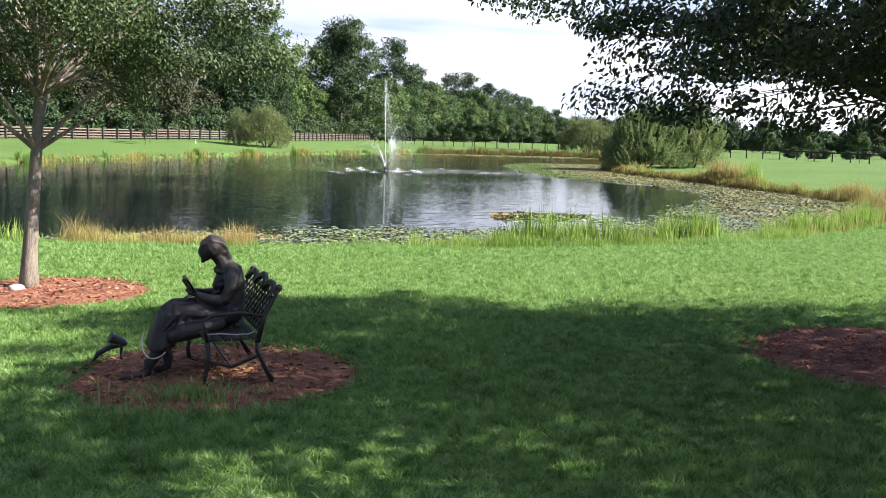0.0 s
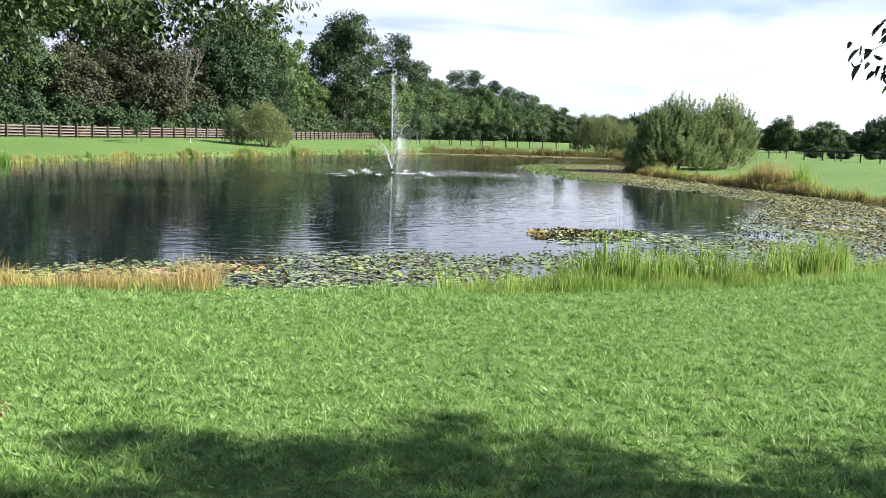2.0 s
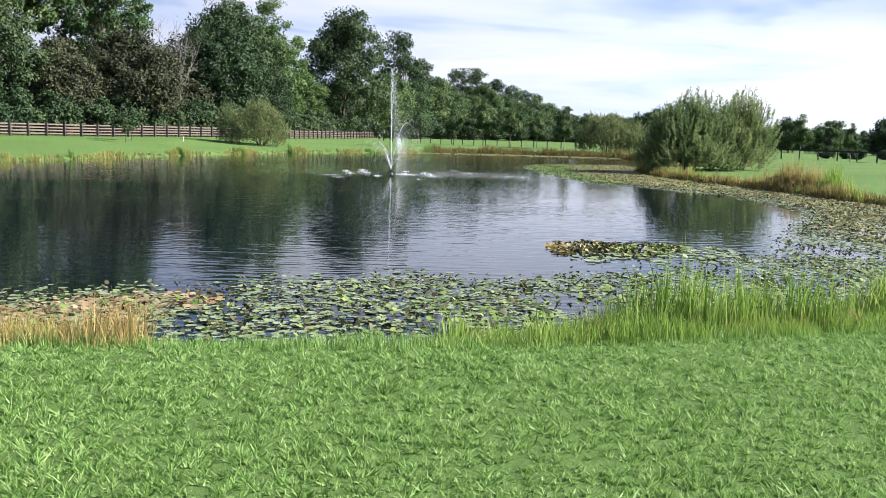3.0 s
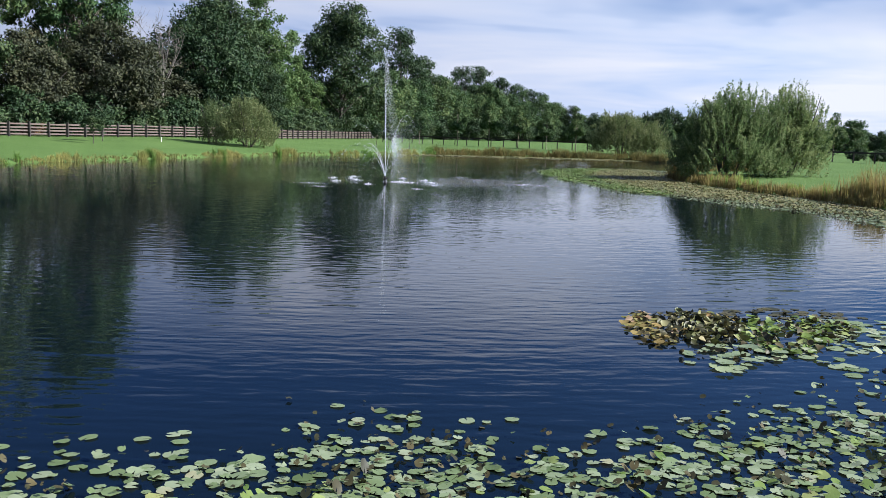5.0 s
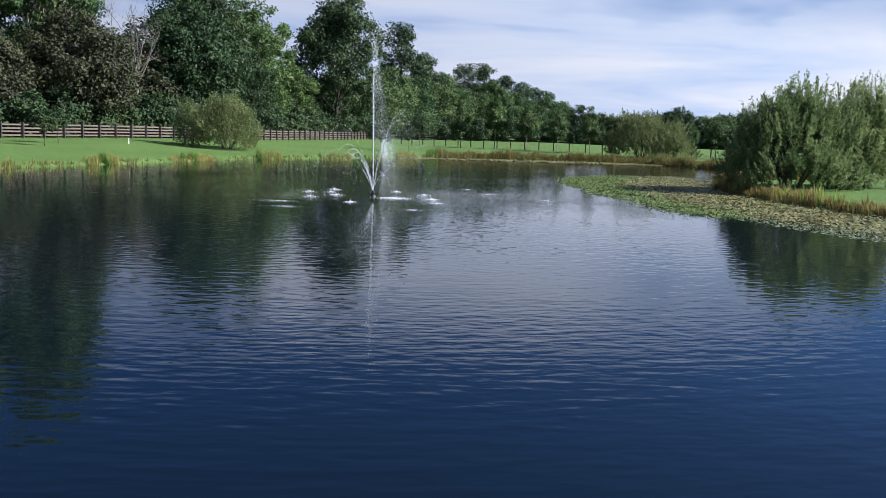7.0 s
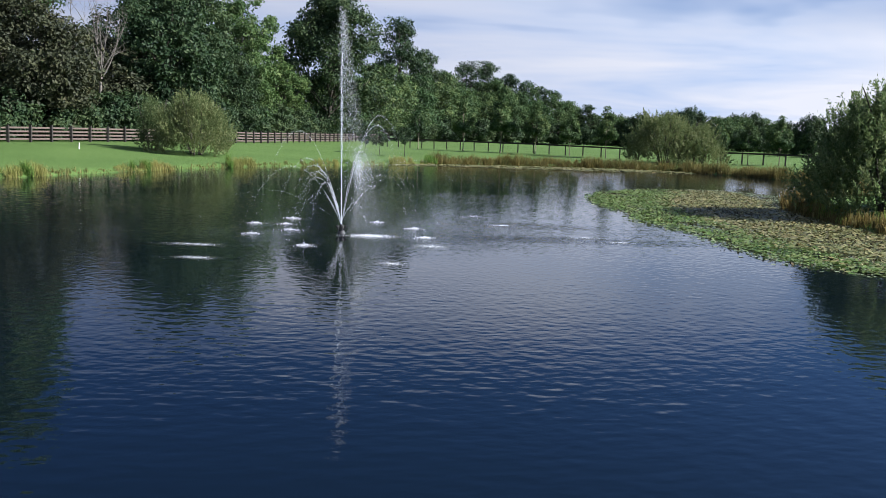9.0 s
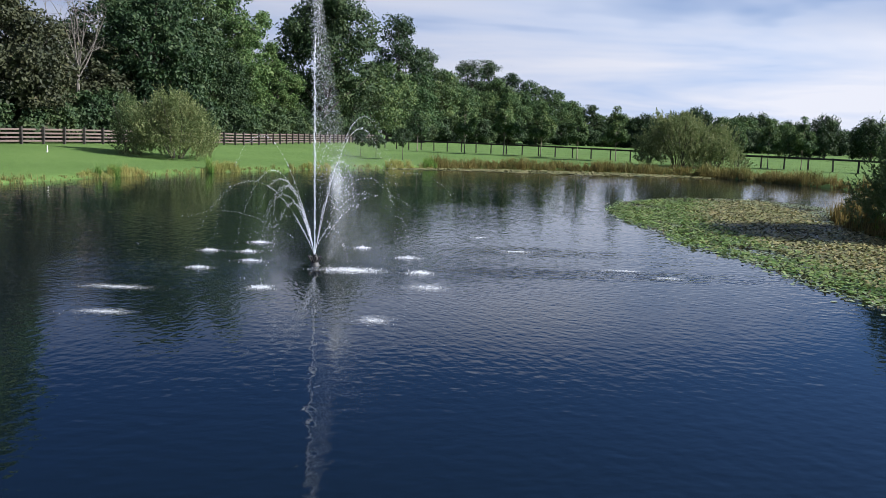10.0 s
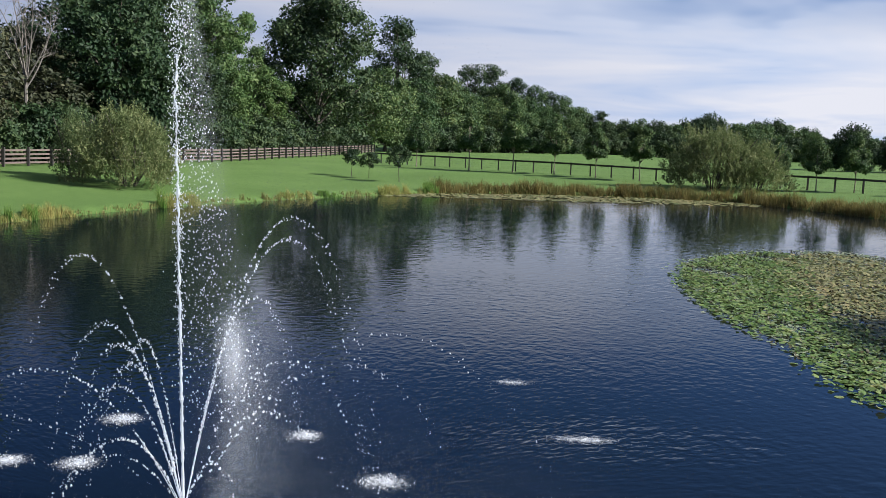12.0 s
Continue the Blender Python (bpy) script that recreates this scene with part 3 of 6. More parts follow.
    rr = rng.uniform(0.15, 1.0, n) ** 0.6
    pos = cs[which] + d * (rr * rc[which])[:, None] * np.array([1, 1, flat])
    out = unit(pos - np.array([0, 0, cz]))
    nrm = unit(d * 0.9 + out * 0.7 + rng.normal(0, 0.3, (n, 3)) + np.array([0, 0, 0.3]))
    ax = unit(np.cross(nrm, rng.normal(0, 1, (n, 3))) + out * 0.5 + np.array([0, 0, -droop]))
    ln = leaf * rng.uniform(0.65, 1.3, n)
    lv, lf = (oval_arrays if oval else leaf_arrays)(pos, ax, nrm, ln, ln * ratio)
    return wood, (lv, lf)


def tree(name, label, category, x, y, bark, leafmat, turn=0.0, **k):
    root = base(name, x, y, land_at(x, y), turn)
    wood, (lv, lf) = tree_parts(bark=bark, leafmat=leafmat, **k)
    wood.link("trunk", bark, root, smooth=True)
    link("crown", lv, lf, leafmat, root)
    tagged(root, label, category)
    return root


def again(ob, x, y, turn, size, label="", tall=1.0):
    m = pose(x, y, land_at(x, y) - 0.05, 0, 0, turn)
    c = copy_thing(ob, m)
    c.matrix_basis = m @ Matrix.Diagonal((size, size, size * tall, 1))
    if label:
        tagged(c, label)
    return c


# the wood behind the board fence: a few grown kinds, then their copies
FENCE_LINE = [(-52, 84), (-44.5, 105), (-38.6, 119), (-34.2, 131.5), (-26.8, 152), (-21.0, 187), (-16, 225)]


def fence_x(y):
    return float(np.interp(y, [p[1] for p in FENCE_LINE], [p[0] for p in FENCE_LINE]))


GROWN = {  # kind: radius and height as grown
    "a": (9.2, 26.0), "b": (8.6, 18.6), "l": (6.0, 24.2), "s": (7.4, 31.5), "f": (7.8, 27.6), "g": (7.6, 17.0), "h": (5.6, 9.5), "d": (6.0, 13.2), "k": (6.4, 9.0)}
KIND = {
    "a": tree("oak_tree", "tall dark green oak with broad lobed crown", "tree", -22.8, 197, M_BARK_DARK, M_OAK, 20, seed=11, height=26.0, radius=9.2, trunk_r=0.42, crown_base=1.6, clumps=230, leaves=25000, leaf=0.56, spread=0.22, shape=0.5, full=True),
    "b": tree("oak_tree", "round dark green oak at the wood's edge behind the board fence", "tree", -36.6, 150, M_BARK_DARK, M_OAK, 80, seed=23, height=18.6, radius=8.6, trunk_r=0.36, crown_base=0.7, clumps=230, leaves=25000, leaf=0.48, spread=0.215, shape=0.6, full=True),
    "d": tree("oak_tree", "olive-brown oak behind the board fence", "tree", -41.2, 127.0, M_BARK_DARK, M_OAK_BROWN, 250, seed=27, height=13.2, radius=6.0, trunk_r=0.30, crown_base=0.7, clumps=170, leaves=17000, leaf=0.42, spread=0.23, shape=0.6, full=True),
    "l": tree("lime_tree", "bright green broadleaf tree at the wood's edge", "tree", -33.0, 174, M_BARK_DARK, M_LIME_BRIGHT, 140, seed=37, height=24.2, radius=6.0, trunk_r=0.33, crown_base=1.2, clumps=150, leaves=17000, leaf=0.48, spread=0.24, shape=0.7, full=True),
    "s": tree("ash_tree", "very tall loose-crowned ash with pale forked trunk", "tree", -50.2, 135, M_BARK, M_LIME, 20, seed=29, height=31.5, radius=7.4, trunk_r=0.30, crown_base=8.5, clumps=150, leaves=17000, leaf=0.50, spread=0.19, shape=0.4, full=True),
    "f": tree("far_tree", "tree in the far dark green wood", "tree", -14.4, 253, M_BARK_DARK, M_OAK, 15, seed=43, height=27.6, radius=7.8, trunk_r=0.40, crown_base=0.8, clumps=150, leaves=13000, leaf=0.60, spread=0.24, full=True),
    "g": tree("far_tree", "tree in the far dark green wood", "tree", -5.5, 262, M_BARK_DARK, M_LIME, 15, seed=47, height=17.0, radius=7.6, trunk_r=0.36, crown_base=0.2, clumps=110, leaves=13000, leaf=0.55, spread=0.28, shape=0.5, full=True),
    "h": tree("far_tree", "low round tree in the hedgerow across the fields", "tree", 44.5, 309, M_BARK_DARK, M_OAK, 15, seed=57, height=9.5, radius=5.6, trunk_r=0.25, crown_base=0.3, clumps=90, leaves=9000, leaf=0.5, spread=0.27, shape=0.4, full=True),
    "k": tree("far_tree", "low round tree in the hedgerow across the fields", "tree", 60.4, 313, M_BARK_DARK, M_LIME, 15, seed=58, height=9.0, radius=6.4, trunk_r=0.25, crown_base=0.3, clumps=90, leaves=9000, leaf=0.5, spread=0.25, shape=0.3, full=True),
}
shrub_a = tree("understorey_shrub", "dark green shrub under the wood's edge", "shrub", -40.5, 133, M_BARK_DARK, M_OAK, 0, seed=41, height=4.8, radius=3.4, trunk_r=0.10, crown_base=0.1, clumps=50, leaves=6500, leaf=0.36, stems=4, spread=0.28)

WOOD = [  # kind, x, y, turn, radius, height
    ("s", -47.6, 134, 140, 6.0, 28.9), ("d", -47.2, 117.5, 10, 5.3, 11.2), ("b", -53, 112, 120, 7.0, 16.1), ("s", -57, 124, 200, 7.5, 33.2), ("a", -59, 108, 75, 9.3, 32.1),
    ("a", -64, 94, 190, 9.9, 31.0), ("a", -66, 76, 30, 9.3, 28.9), ("a", -70, 58, 300, 9.3, 27.8), ("b", -58, 100, 30, 7.5, 18.2), ("b", -60, 84, 140, 8.1, 19.3),
    ("d", -42.5, 142, 310, 7.0, 11.8), ("a", -37.4, 158, 60, 7.7, 22.0), ("b", -32.6, 163, 33, 5.3, 13.4),
    ("l", -28.4, 183, 200, 4.5, 14.6), ("l", -31.2, 169, 75, 4.2, 16.1), ("g", -48, 150, 20, 7.0, 11.2), ("g", -56, 146, 60, 7.0, 13.9), ("g", -44, 172, 160, 7.5, 12.8),
    ("g", -31, 200, 100, 7.0, 12.8), ("g", -24.5, 214, 145, 7.0, 15.0), ("g", -19, 222, 75, 7.5, 15.0), ("g", -15.5, 236, 210, 7.0, 16.1), ("g", -10.5, 247, 20, 7.0, 15.0),
    ("f", -9.4, 262, 110, 6.4, 21.4), ("g", -3.0, 268, 145, 7.0, 16.7), ("f", 1.6, 286, 170, 6.7, 21.0), ("f", 6.8, 291, 70, 6.5, 21.4), ("g", 9.4, 286, 200, 7.0, 16.6), ("f", 12.9, 291, 260, 6.0, 18.4),
    ("g", 17.2, 292, 350, 6.5, 16.9), ("f", 21.6, 297, 100, 5.8, 15.6), ("g", 26.5, 300, 130, 6.7, 15.0), ("g", 30.6, 302, 220, 5.3, 12.0), ("f", 35.9, 300, 40, 4.4, 11.3), ("k", 40.5, 312, 300, 6.4, 8.9),
    ("g", 0.5, 270, 5, 5.8, 12.3), ("g", 6.6, 276, 85, 5.8, 12.8), ("g", 13.0, 281, 165, 5.8, 12.3), ("g", 19.6, 286, 245, 5.8, 11.2), ("g", 26.0, 291, 325, 5.8, 9.6),
    ("k", 46, 306, 15, 7.4, 8.4), ("h", 51.4, 302, 95, 5.3, 9.5), ("k", 57, 308, 155, 7.9, 8.9), ("h", 63, 311, 225, 6.4, 10.9), ("h", 67.5, 312, 285, 5.8, 12.3), ("k", 73.3, 304, 335, 7.4, 9.6),
    ("k", 79, 312, 55, 8.5, 9.9), ("h", 83, 320, 125, 5.8, 10.7), ("h", 88.0, 320, 195, 5.8, 11.5), ("k", 93, 322, 265, 8.5, 10.1), ("h", 97.6, 320, 5, 5.3, 9.5),
    ("k", 107, 330, 85, 8.5, 6.6), ("k", 117, 332, 45, 9.5, 7.2), ("k", 128, 330, 115, 9.5, 6.8), ("k", 139, 334, 175, 10.0, 7.6), ("k", 150, 330, 20, 10.0, 7.2),
    ("h", 68.9, 222, 60, 3.9, 8.4), ("k", 63.8, 226, 200, 3.2, 6.6), ("h", 77.6, 222, 30, 4.2, 8.2), ("k", 88, 226, 77, 5.3, 7.8), ("h", 98, 214, 99, 5.3, 8.9), ("k", 112, 222, 10, 6.4, 8.2), ("h", 124, 210, 170, 5.8, 9.3),
]
for kind, x, y, turn, wide, high in WOOD:
    r0, h0 = GROWN[kind]
    again(KIND[kind], x, y, turn, wide / r0, "distant green field tree on the horizon" if x > 40 else "", (high / h0) / (wide / r0))
for y, back, turn, s in [(96, 4.5, 45, 1.2), (103, 4.2, 350, 1.1), (108, 5.0, 300, 1.0), (113, 4.4, 31, 1.1), (118, 4.0, 140, 1.0), (122.5, 4.4, 70, 1.1), (127, 4.0, 80, 1.0), (131.5, 4.6, 15, 1.1),
                         (136, 4.2, 30, 1.1), (140.5, 4.8, 222, 1.2), (145, 4.4, 95, 1.1), (149, 4.2, 130, 1.1), (153, 5.0, 10, 1.2), (158, 4.6, 190, 1.1), (163, 5.0, 99, 1.2), (169, 4.6, 240, 1.1),
                         (176, 5.0, 77, 1.2), (183, 5.0, 300, 1.1), (190, 5.2, 55, 1.2), (198, 5.0, 60, 1.2), (206, 5.4, 120, 1.3), (214, 5.2, 160, 1.3), (223, 5.0, 210, 1.3)]:
    again(shrub_a, fence_x(y) - back, y, turn, s)
for x, y, turn, s in [(-9, 240, 44, 1.3), (-3, 252, 88, 1.3), (4, 262, 260, 1.3), (11, 268, 310, 1.3), (18, 276, 0, 1.3), (26, 284, 45, 1.3), (33, 292, 140, 1.2), (40, 300, 190, 1.1)]:
    again(shrub_a, x, y, turn, s)
for k in range(15):
    again(shrub_a, 57 + k * 4.2 + 1.5 * math.sin(k * 2.1), 150 + k * 3.4 + 2 * math.sin(k * 1.7), k * 67, 0.42 + 0.14 * math.sin(k * 3.3), "dark green hedge shrub across the paddock")
for k in range(24):
    again(shrub_a, 38 + k * 4.9 + 1.5 * math.sin(k * 1.9), 298 + 6 * math.sin(k * 1.3), k * 53, 1.25 + 0.25 * math.sin(k * 2.7), "dark green undergrowth below the distant field trees")
tree("rusty_shrub", "rust-red shrub behind the board fence", "shrub", -44.0, 112.5, M_BARK_DARK, M_RUST, 0, seed=42, height=1.7, radius=1.3, trunk_r=0.05, crown_base=0.2, clumps=24, leaves=1800, leaf=0.22, stems=3, spread=0.3)

# bare-twigged tree between the oaks
def bare_tree():
    rng = np.random.default_rng(5)
    x, y = -38.3, 136.5
    root = tagged(base("half_bare_tree", x, y, land_at(x, y), 0, 0.80), "half-bare grey tree with thin dead twigs", "tree")
    w = Soup()
    w.tube([(0, 0, -0.2), (0.2, 0, 5), (0.1, 0.2, 9.5)], [0.28, 0.22, 0.16], 7)
    for i in range(9):
        a, r = i * 0.7 + rng.uniform(-0.2, 0.2), rng.uniform(1.4, 4.2)
        limb = branch(rng, (0.1, 0.1, rng.uniform(7.5, 9.5)), (math.cos(a) * r, math.sin(a) * r, rng.uniform(15.0, 18.6)), 0.12, 8)
        w.tube(limb, np.linspace(0.09, 0.02, 8), 5, cap=False)
        for _ in range(9):
            p0 = limb[rng.integers(2, 8)]
            twig = branch(rng, p0, p0 + rng.normal(0, 1.0, 3) * [1, 1, 0.5] + np.array([0, 0, rng.uniform(0.5, 1.8)]), 0.15)
            w.tube(twig, np.linspace(0.035, 0.01, 5), 4, cap=False)
            for _ in range(4):
                q = twig[rng.integers(1, 5)]
                w.tube([q, q + rng.normal(0, 0.45, 3) + np.array([0, 0, 0.4])], [0.016, 0.007], 3, cap=False)
    w.link("trunk", M_TWIG, root)


bare_tree()

# young lime row along the paddock fence, and saplings on the far lawn
young = tree("young_lime_tree", "young green lime tree beside the paddock fence", "tree", -0.2, 160.5, M_BARK, M_LIME, 0, seed=51, height=6.6, radius=1.75, trunk_r=0.075, crown_base=1.9, clumps=38, leaves=4200, leaf=0.26, shape=1.6, spread=0.33, top=0.4)
tagged(young, group="young limes along the fence")
for x, y, turn, s in [(4.6, 158.6, 70, 1.12), (9.0, 157.2, 130, 0.95), (12.9, 153.6, 200, 0.86), (16.8, 150.6, 260, 0.92), (28.4, 144.4, 170, 0.72), (30.7, 141.2, 310, 0.75), (33.9, 140.6, 20, 0.8), (45.4, 130.6, 90, 0.88), (50.2, 126.4, 30, 0.72), (55.0, 121.4, 240, 0.9), (58.6, 117.8, 130, 0.84), (40.6, 135.8, 200, 0.7), (-6.2, 166, 150, 0.9)]:
    again(young, x, y, turn, s)
sapling = tree("sapling", "small round-headed sapling on the far lawn", "tree", -11.2, 143.2, M_BARK_DARK, M_OAK, 0, seed=61, height=2.7, radius=1.0, trunk_r=0.04, crown_base=1.0, clumps=24, leaves=1800, leaf=0.16, spread=0.36)
tagged(sapling, group="saplings on the far lawn")
again(sapling, -9.4, 141.4, 60, 0.95)
again(sapling, -6.5, 138.2, 140, 1.1, "slender taller sapling on the far lawn", 1.15)
again(sapling, -34.5, 106.5, 200, 1.15)
again(sapling, -33.4, 101.5, 290, 1.0)

# willows at the water
def willow(name, label, x, y, seed, height, radius, leaves, leaf, stems, turn=0, mat=M_WILLOW, shoots=900):
    """Many-stemmed willow bush: fanned stems set with narrow leaves."""
    rng = np.random.default_rng(seed)
    root = tagged(base(name, x, y, land_at(x, y), turn), label, "shrub")
    w = Soup()
    for s in range(stems):
        a, r = rng.uniform(0, 6.28), radius * rng.uniform(0.15, 0.75)
        b = branch(rng, (math.cos(a) * 0.35, math.sin(a) * 0.35, -0.2), (math.cos(a) * r, math.sin(a) * r, height * rng.uniform(0.5, 0.8)), 0.06)
        w.tube(b, np.linspace(0.07, 0.02, 5), 5, cap=False)
    w.link("trunk", M_BARK_DARK, root, smooth=True)
    # shoot ends spread over an uneven dome, leaves along each shoot
    n = shoots
    d = unit(rng.normal(0, 1, (n, 3)))
    d[:, 2] = np.abs(d[:, 2]) * 1.36 - 0.60
    lob = 0.86 + 0.10 * np.sin(3 * np.arctan2(d[:, 1], d[:, 0]) + seed) + 0.09 * np.sin(7 * d[:, 2] + 5 * d[:, 0] + seed)
    rr = rng.uniform(0.2, 1.0, n) ** 0.45 * lob
    tip = np.stack([d[:, 0] * radius * rr, d[:, 1] * radius * rr, height * 0.40 + d[:, 2] * rr * height * 0.72], 1)
    tip[:, 2] = np.maximum(tip[:, 2], rng.uniform(0.1, 0.55, n))
    dirs = unit(unit(tip - np.array([0, 0, height * 0.05])) * 0.7 + np.array([0, 0, 0.75]) + rng.normal(0, 0.22, (n, 3)))
    ln = height * rng.uniform(0.08, 0.26, n)
    k = rng.integers(0, n, leaves)
    t = rng.uniform(0, 1, leaves)
    pos = tip[k] - dirs[k] * (ln[k] * (1 - t) * 1.0)[:, None] + dirs[k] * (ln[k] * 0.3)[:, None]
    ax = unit(dirs[k] * 0.8 + rng.normal(0, 0.6, (leaves, 3)))
    l = leaf * rng.uniform(0.7, 1.3, leaves) * (1.1 - 0.4 * t)
    v, f = leaf_arrays(pos, ax, rng.normal(0, 1, (leaves, 3)) + [0, 0, 0.6], l, l * 0.28)
    link("crown", v, f, mat, root)
    return root


willow("willow_bush", "wide grey-green willow bush on the reedy point", 17.6, 80.5, 71, 6.6, 4.7, 56000, 0.21, 14, shoots=1400)
willow("willow_bush", "tall grey-green willow bush on the reedy point", 22.0, 81.8, 72, 6.7, 3.3, 38000, 0.21, 10, shoots=1000)
willow("willow_bush", "low grey-green willow beside the far bank", -23.4, 119.5, 73, 6.0, 4.3, 26000, 0.24, 10, shoots=1300, mat=M_WILLOW_OLIVE)
willow("willow_bush", "slender grey-green willow beside the far bank", -27.9, 122.0, 74, 5.6, 2.0, 5500, 0.24, 6, mat=M_WILLOW_OLIVE)
willow("willow_bush", "rounded grey-green willow by the paddock fence", 21.9, 142.5, 75, 6.6, 5.4, 30000, 0.26, 12, shoots=1300, mat=M_WILLOW_OLIVE)
willow("willow_bush", "spreading willow at the corner of the paddock", 25.4, 141.5, 76, 5.2, 4.0, 15000, 0.26, 8, mat=M_WILLOW_OLIVE)

# the trees on the near lawn
CRAB_BOUGHS = [(-1.85, -0.5, 3.7), (-2.4, -0.65, 3.9), (-2.75, -0.75, 4.0), (-3.05, -0.8, 4.1), (-3.43, -1.02, 3.28), (-3.2, -0.9, 3.25), (-2.97, -0.8, 3.2), (-2.45, -0.45, 3.15), (-1.92, -0.1, 3.2), (-1.42, 0.34, 3.3), (-2.2, 0.1, 3.4)]


def crabapple():
    root = tree("crabapple_tree", "small crabapple with pale scarred trunk in a mulch bed", "tree", -5.78, 12.7, M_BARK, M_CRAB, 165, seed=83, height=6.6, radius=3.3, trunk_r=0.115, crown_base=2.3, clumps=165, boughs=CRAB_BOUGHS, leaves=90000, leaf=0.06, spread=0.165, ratio=0.5, shape=0.6, droop=0.2)
    return root


crabapple()
dark_tree = tree("pear_tree", "shade tree with dark glossy leaves on low spreading branches", "tree", 5.1, 9.2, M_BARK_DARK, M_PEAR, 0, seed=91, height=5.8, radius=3.9, trunk_r=0.11, crown_base=2.5, clumps=215, leaves=62000, leaf=0.074, oval=True, flat=0.5, spread=0.125, boughs=[(-4.4, 1.3, 3.85), (-3.9, 1.2, 3.65), (-3.4, 1.4, 3.45), (-3.35, 1.3, 2.8), (-3.05, 1.3, 3.05), (-2.95, 1.2, 3.45), (-2.6, 1.4, 2.7), (-2.5, 1.2, 2.5), (-2.4, 1.3, 3.1), (-2.0, 0.9, 2.55), (-1.4, 0.8, 2.4), (-0.6, 0.2, 2.35)], ratio=0.55, shape=0.5, droop=0.35, top=0.35)
# trees out of view to the right, added to cast the lawn's dappled shade
shade_tree = tree("shade_tree", "unseen tree with dark leaves, placed to shade the near lawn", "tree", 11.5, 8.3, M_BARK_DARK, M_PEAR, 80, seed=93, height=7.6, radius=4.6, trunk_r=0.12, crown_base=3.2, clumps=140, leaves=11500, leaf=0.21, spread=0.26, top=0.35)
for x, y, turn, s in [(6.4, 3.9, 160, 0.98), (14.0, 0.0, 240, 1.0)]:
    again(shade_tree, x, y, turn, s)


# ---- fences ----
def along(pts, step):
    p = np.array(pts, float)
    seg = np.hypot(*np.diff(p, axis=0).T)
    s = np.concatenate([[0], np.cumsum(seg)])
    d = np.arange(0, s[-1], step)
    return np.stack([np.interp(d, s, p[:, 0]), np.interp(d, s, p[:, 1])], 1)


def bevel_box(sx, sy, sz, cut=0.008):
    bm = bmesh.new()
    bmesh.ops.create_cube(bm, size=1.0, matrix=Matrix.Diagonal((sx, sy, sz, 1)))
    bmesh.ops.bevel(bm, geom=bm.edges[:], offset=cut, segments=1, affect="EDGES")
    return bm


def board_fence():
    pts = along(FENCE_LINE, 2.44)
    root = tagged(new("board_fence"), "four-board horse fence, dark posts and weathered brown boards", "fence")
    post = part("post", bevel_box(0.19, 0.19, 1.79), M_FENCE, root)
    rail = part("board", bevel_box(2.46, 0.03, 0.15, 0.004), M_BOARD, root)
    rng = np.random.default_rng(3)
    first = True
    for i, (x, y) in enumerate(pts):
        z = land_at(x, y)
        m = pose(x, y, z + 0.59, rng.normal(0, 0.7), rng.normal(0, 0.7), rng.normal(0, 3))
        if i == 0:
            post.matrix_local = m
        else:
            share(post, root, m)
        if i + 1 < len(pts):
            x2, y2 = pts[i + 1]
            z2 = land_at(x2, y2)
            a = math.degrees(math.atan2(y2 - y, x2 - x))
            tilt = -math.degrees(math.atan2(z2 - z, 2.44))
            nx, ny = math.sin(radians(a)), -math.cos(radians(a))
            for h in (0.28, 0.60, 0.92, 1.24):
                m = pose((x + x2) / 2 - nx * 0.112, (y + y2) / 2 - ny * 0.112, (z + z2) / 2 + h + rng.normal(0, 0.008), 0, tilt, a)
                if first:
                    rail.matrix_local, first = m, False
                else:
                    share(rail, root, m)


def wire_fence():
    pts = along([(-13, 178), (-3, 168.5), (13, 155), (30, 143.5), (40, 134.5), (50, 125), (62, 112.5), (80, 93), (110, 60)], 2.44)
    root = tagged(new("paddock_fence"), "paddock fence with thin dark posts and one top rail", "fence")
    post = part("post", bevel_box(0.14, 0.14, 1.65), M_FENCE, root)
    rail = part("rail", bevel_box(2.46, 0.045, 0.19, 0.004), M_FENCE, root)
    rng = np.random.default_rng(4)
    wire = Soup()
    first = True
    for i, (x, y) in enumerate(pts):
        z = land_at(x, y)
        m = pose(x, y, z + 0.50, rng.normal(0, 0.7), rng.normal(0, 0.7), rng.normal(0, 3))
        if i == 0:
            post.matrix_local = m
        else:
            share(post, root, m)
        if i + 1 < len(pts):
            x2, y2 = pts[i + 1]
            z2 = land_at(x2, y2)
            a = math.degrees(math.atan2(y2 - y, x2 - x))
            tilt = -math.degrees(math.atan2(z2 - z, 2.44))
            m = pose((x + x2) / 2 + math.sin(radians(a)) * 0.095, (y + y2) / 2 - math.cos(radians(a)) * 0.095, (z + z2) / 2 + 1.2, 0, tilt, a)
            if first:
                rail.matrix_local, first = m, False
            else:
                share(rail, root, m)
            for h in (0.25, 0.5, 0.75, 1.0):
                wire.tube([(x, y, z + h), (x2, y2, z2 + h)], [0.004, 0.004], 3, cap=False)
    wire.link("wire", M_IRON, root, "thin dark wire strands")


board_fence()
wire_fence()


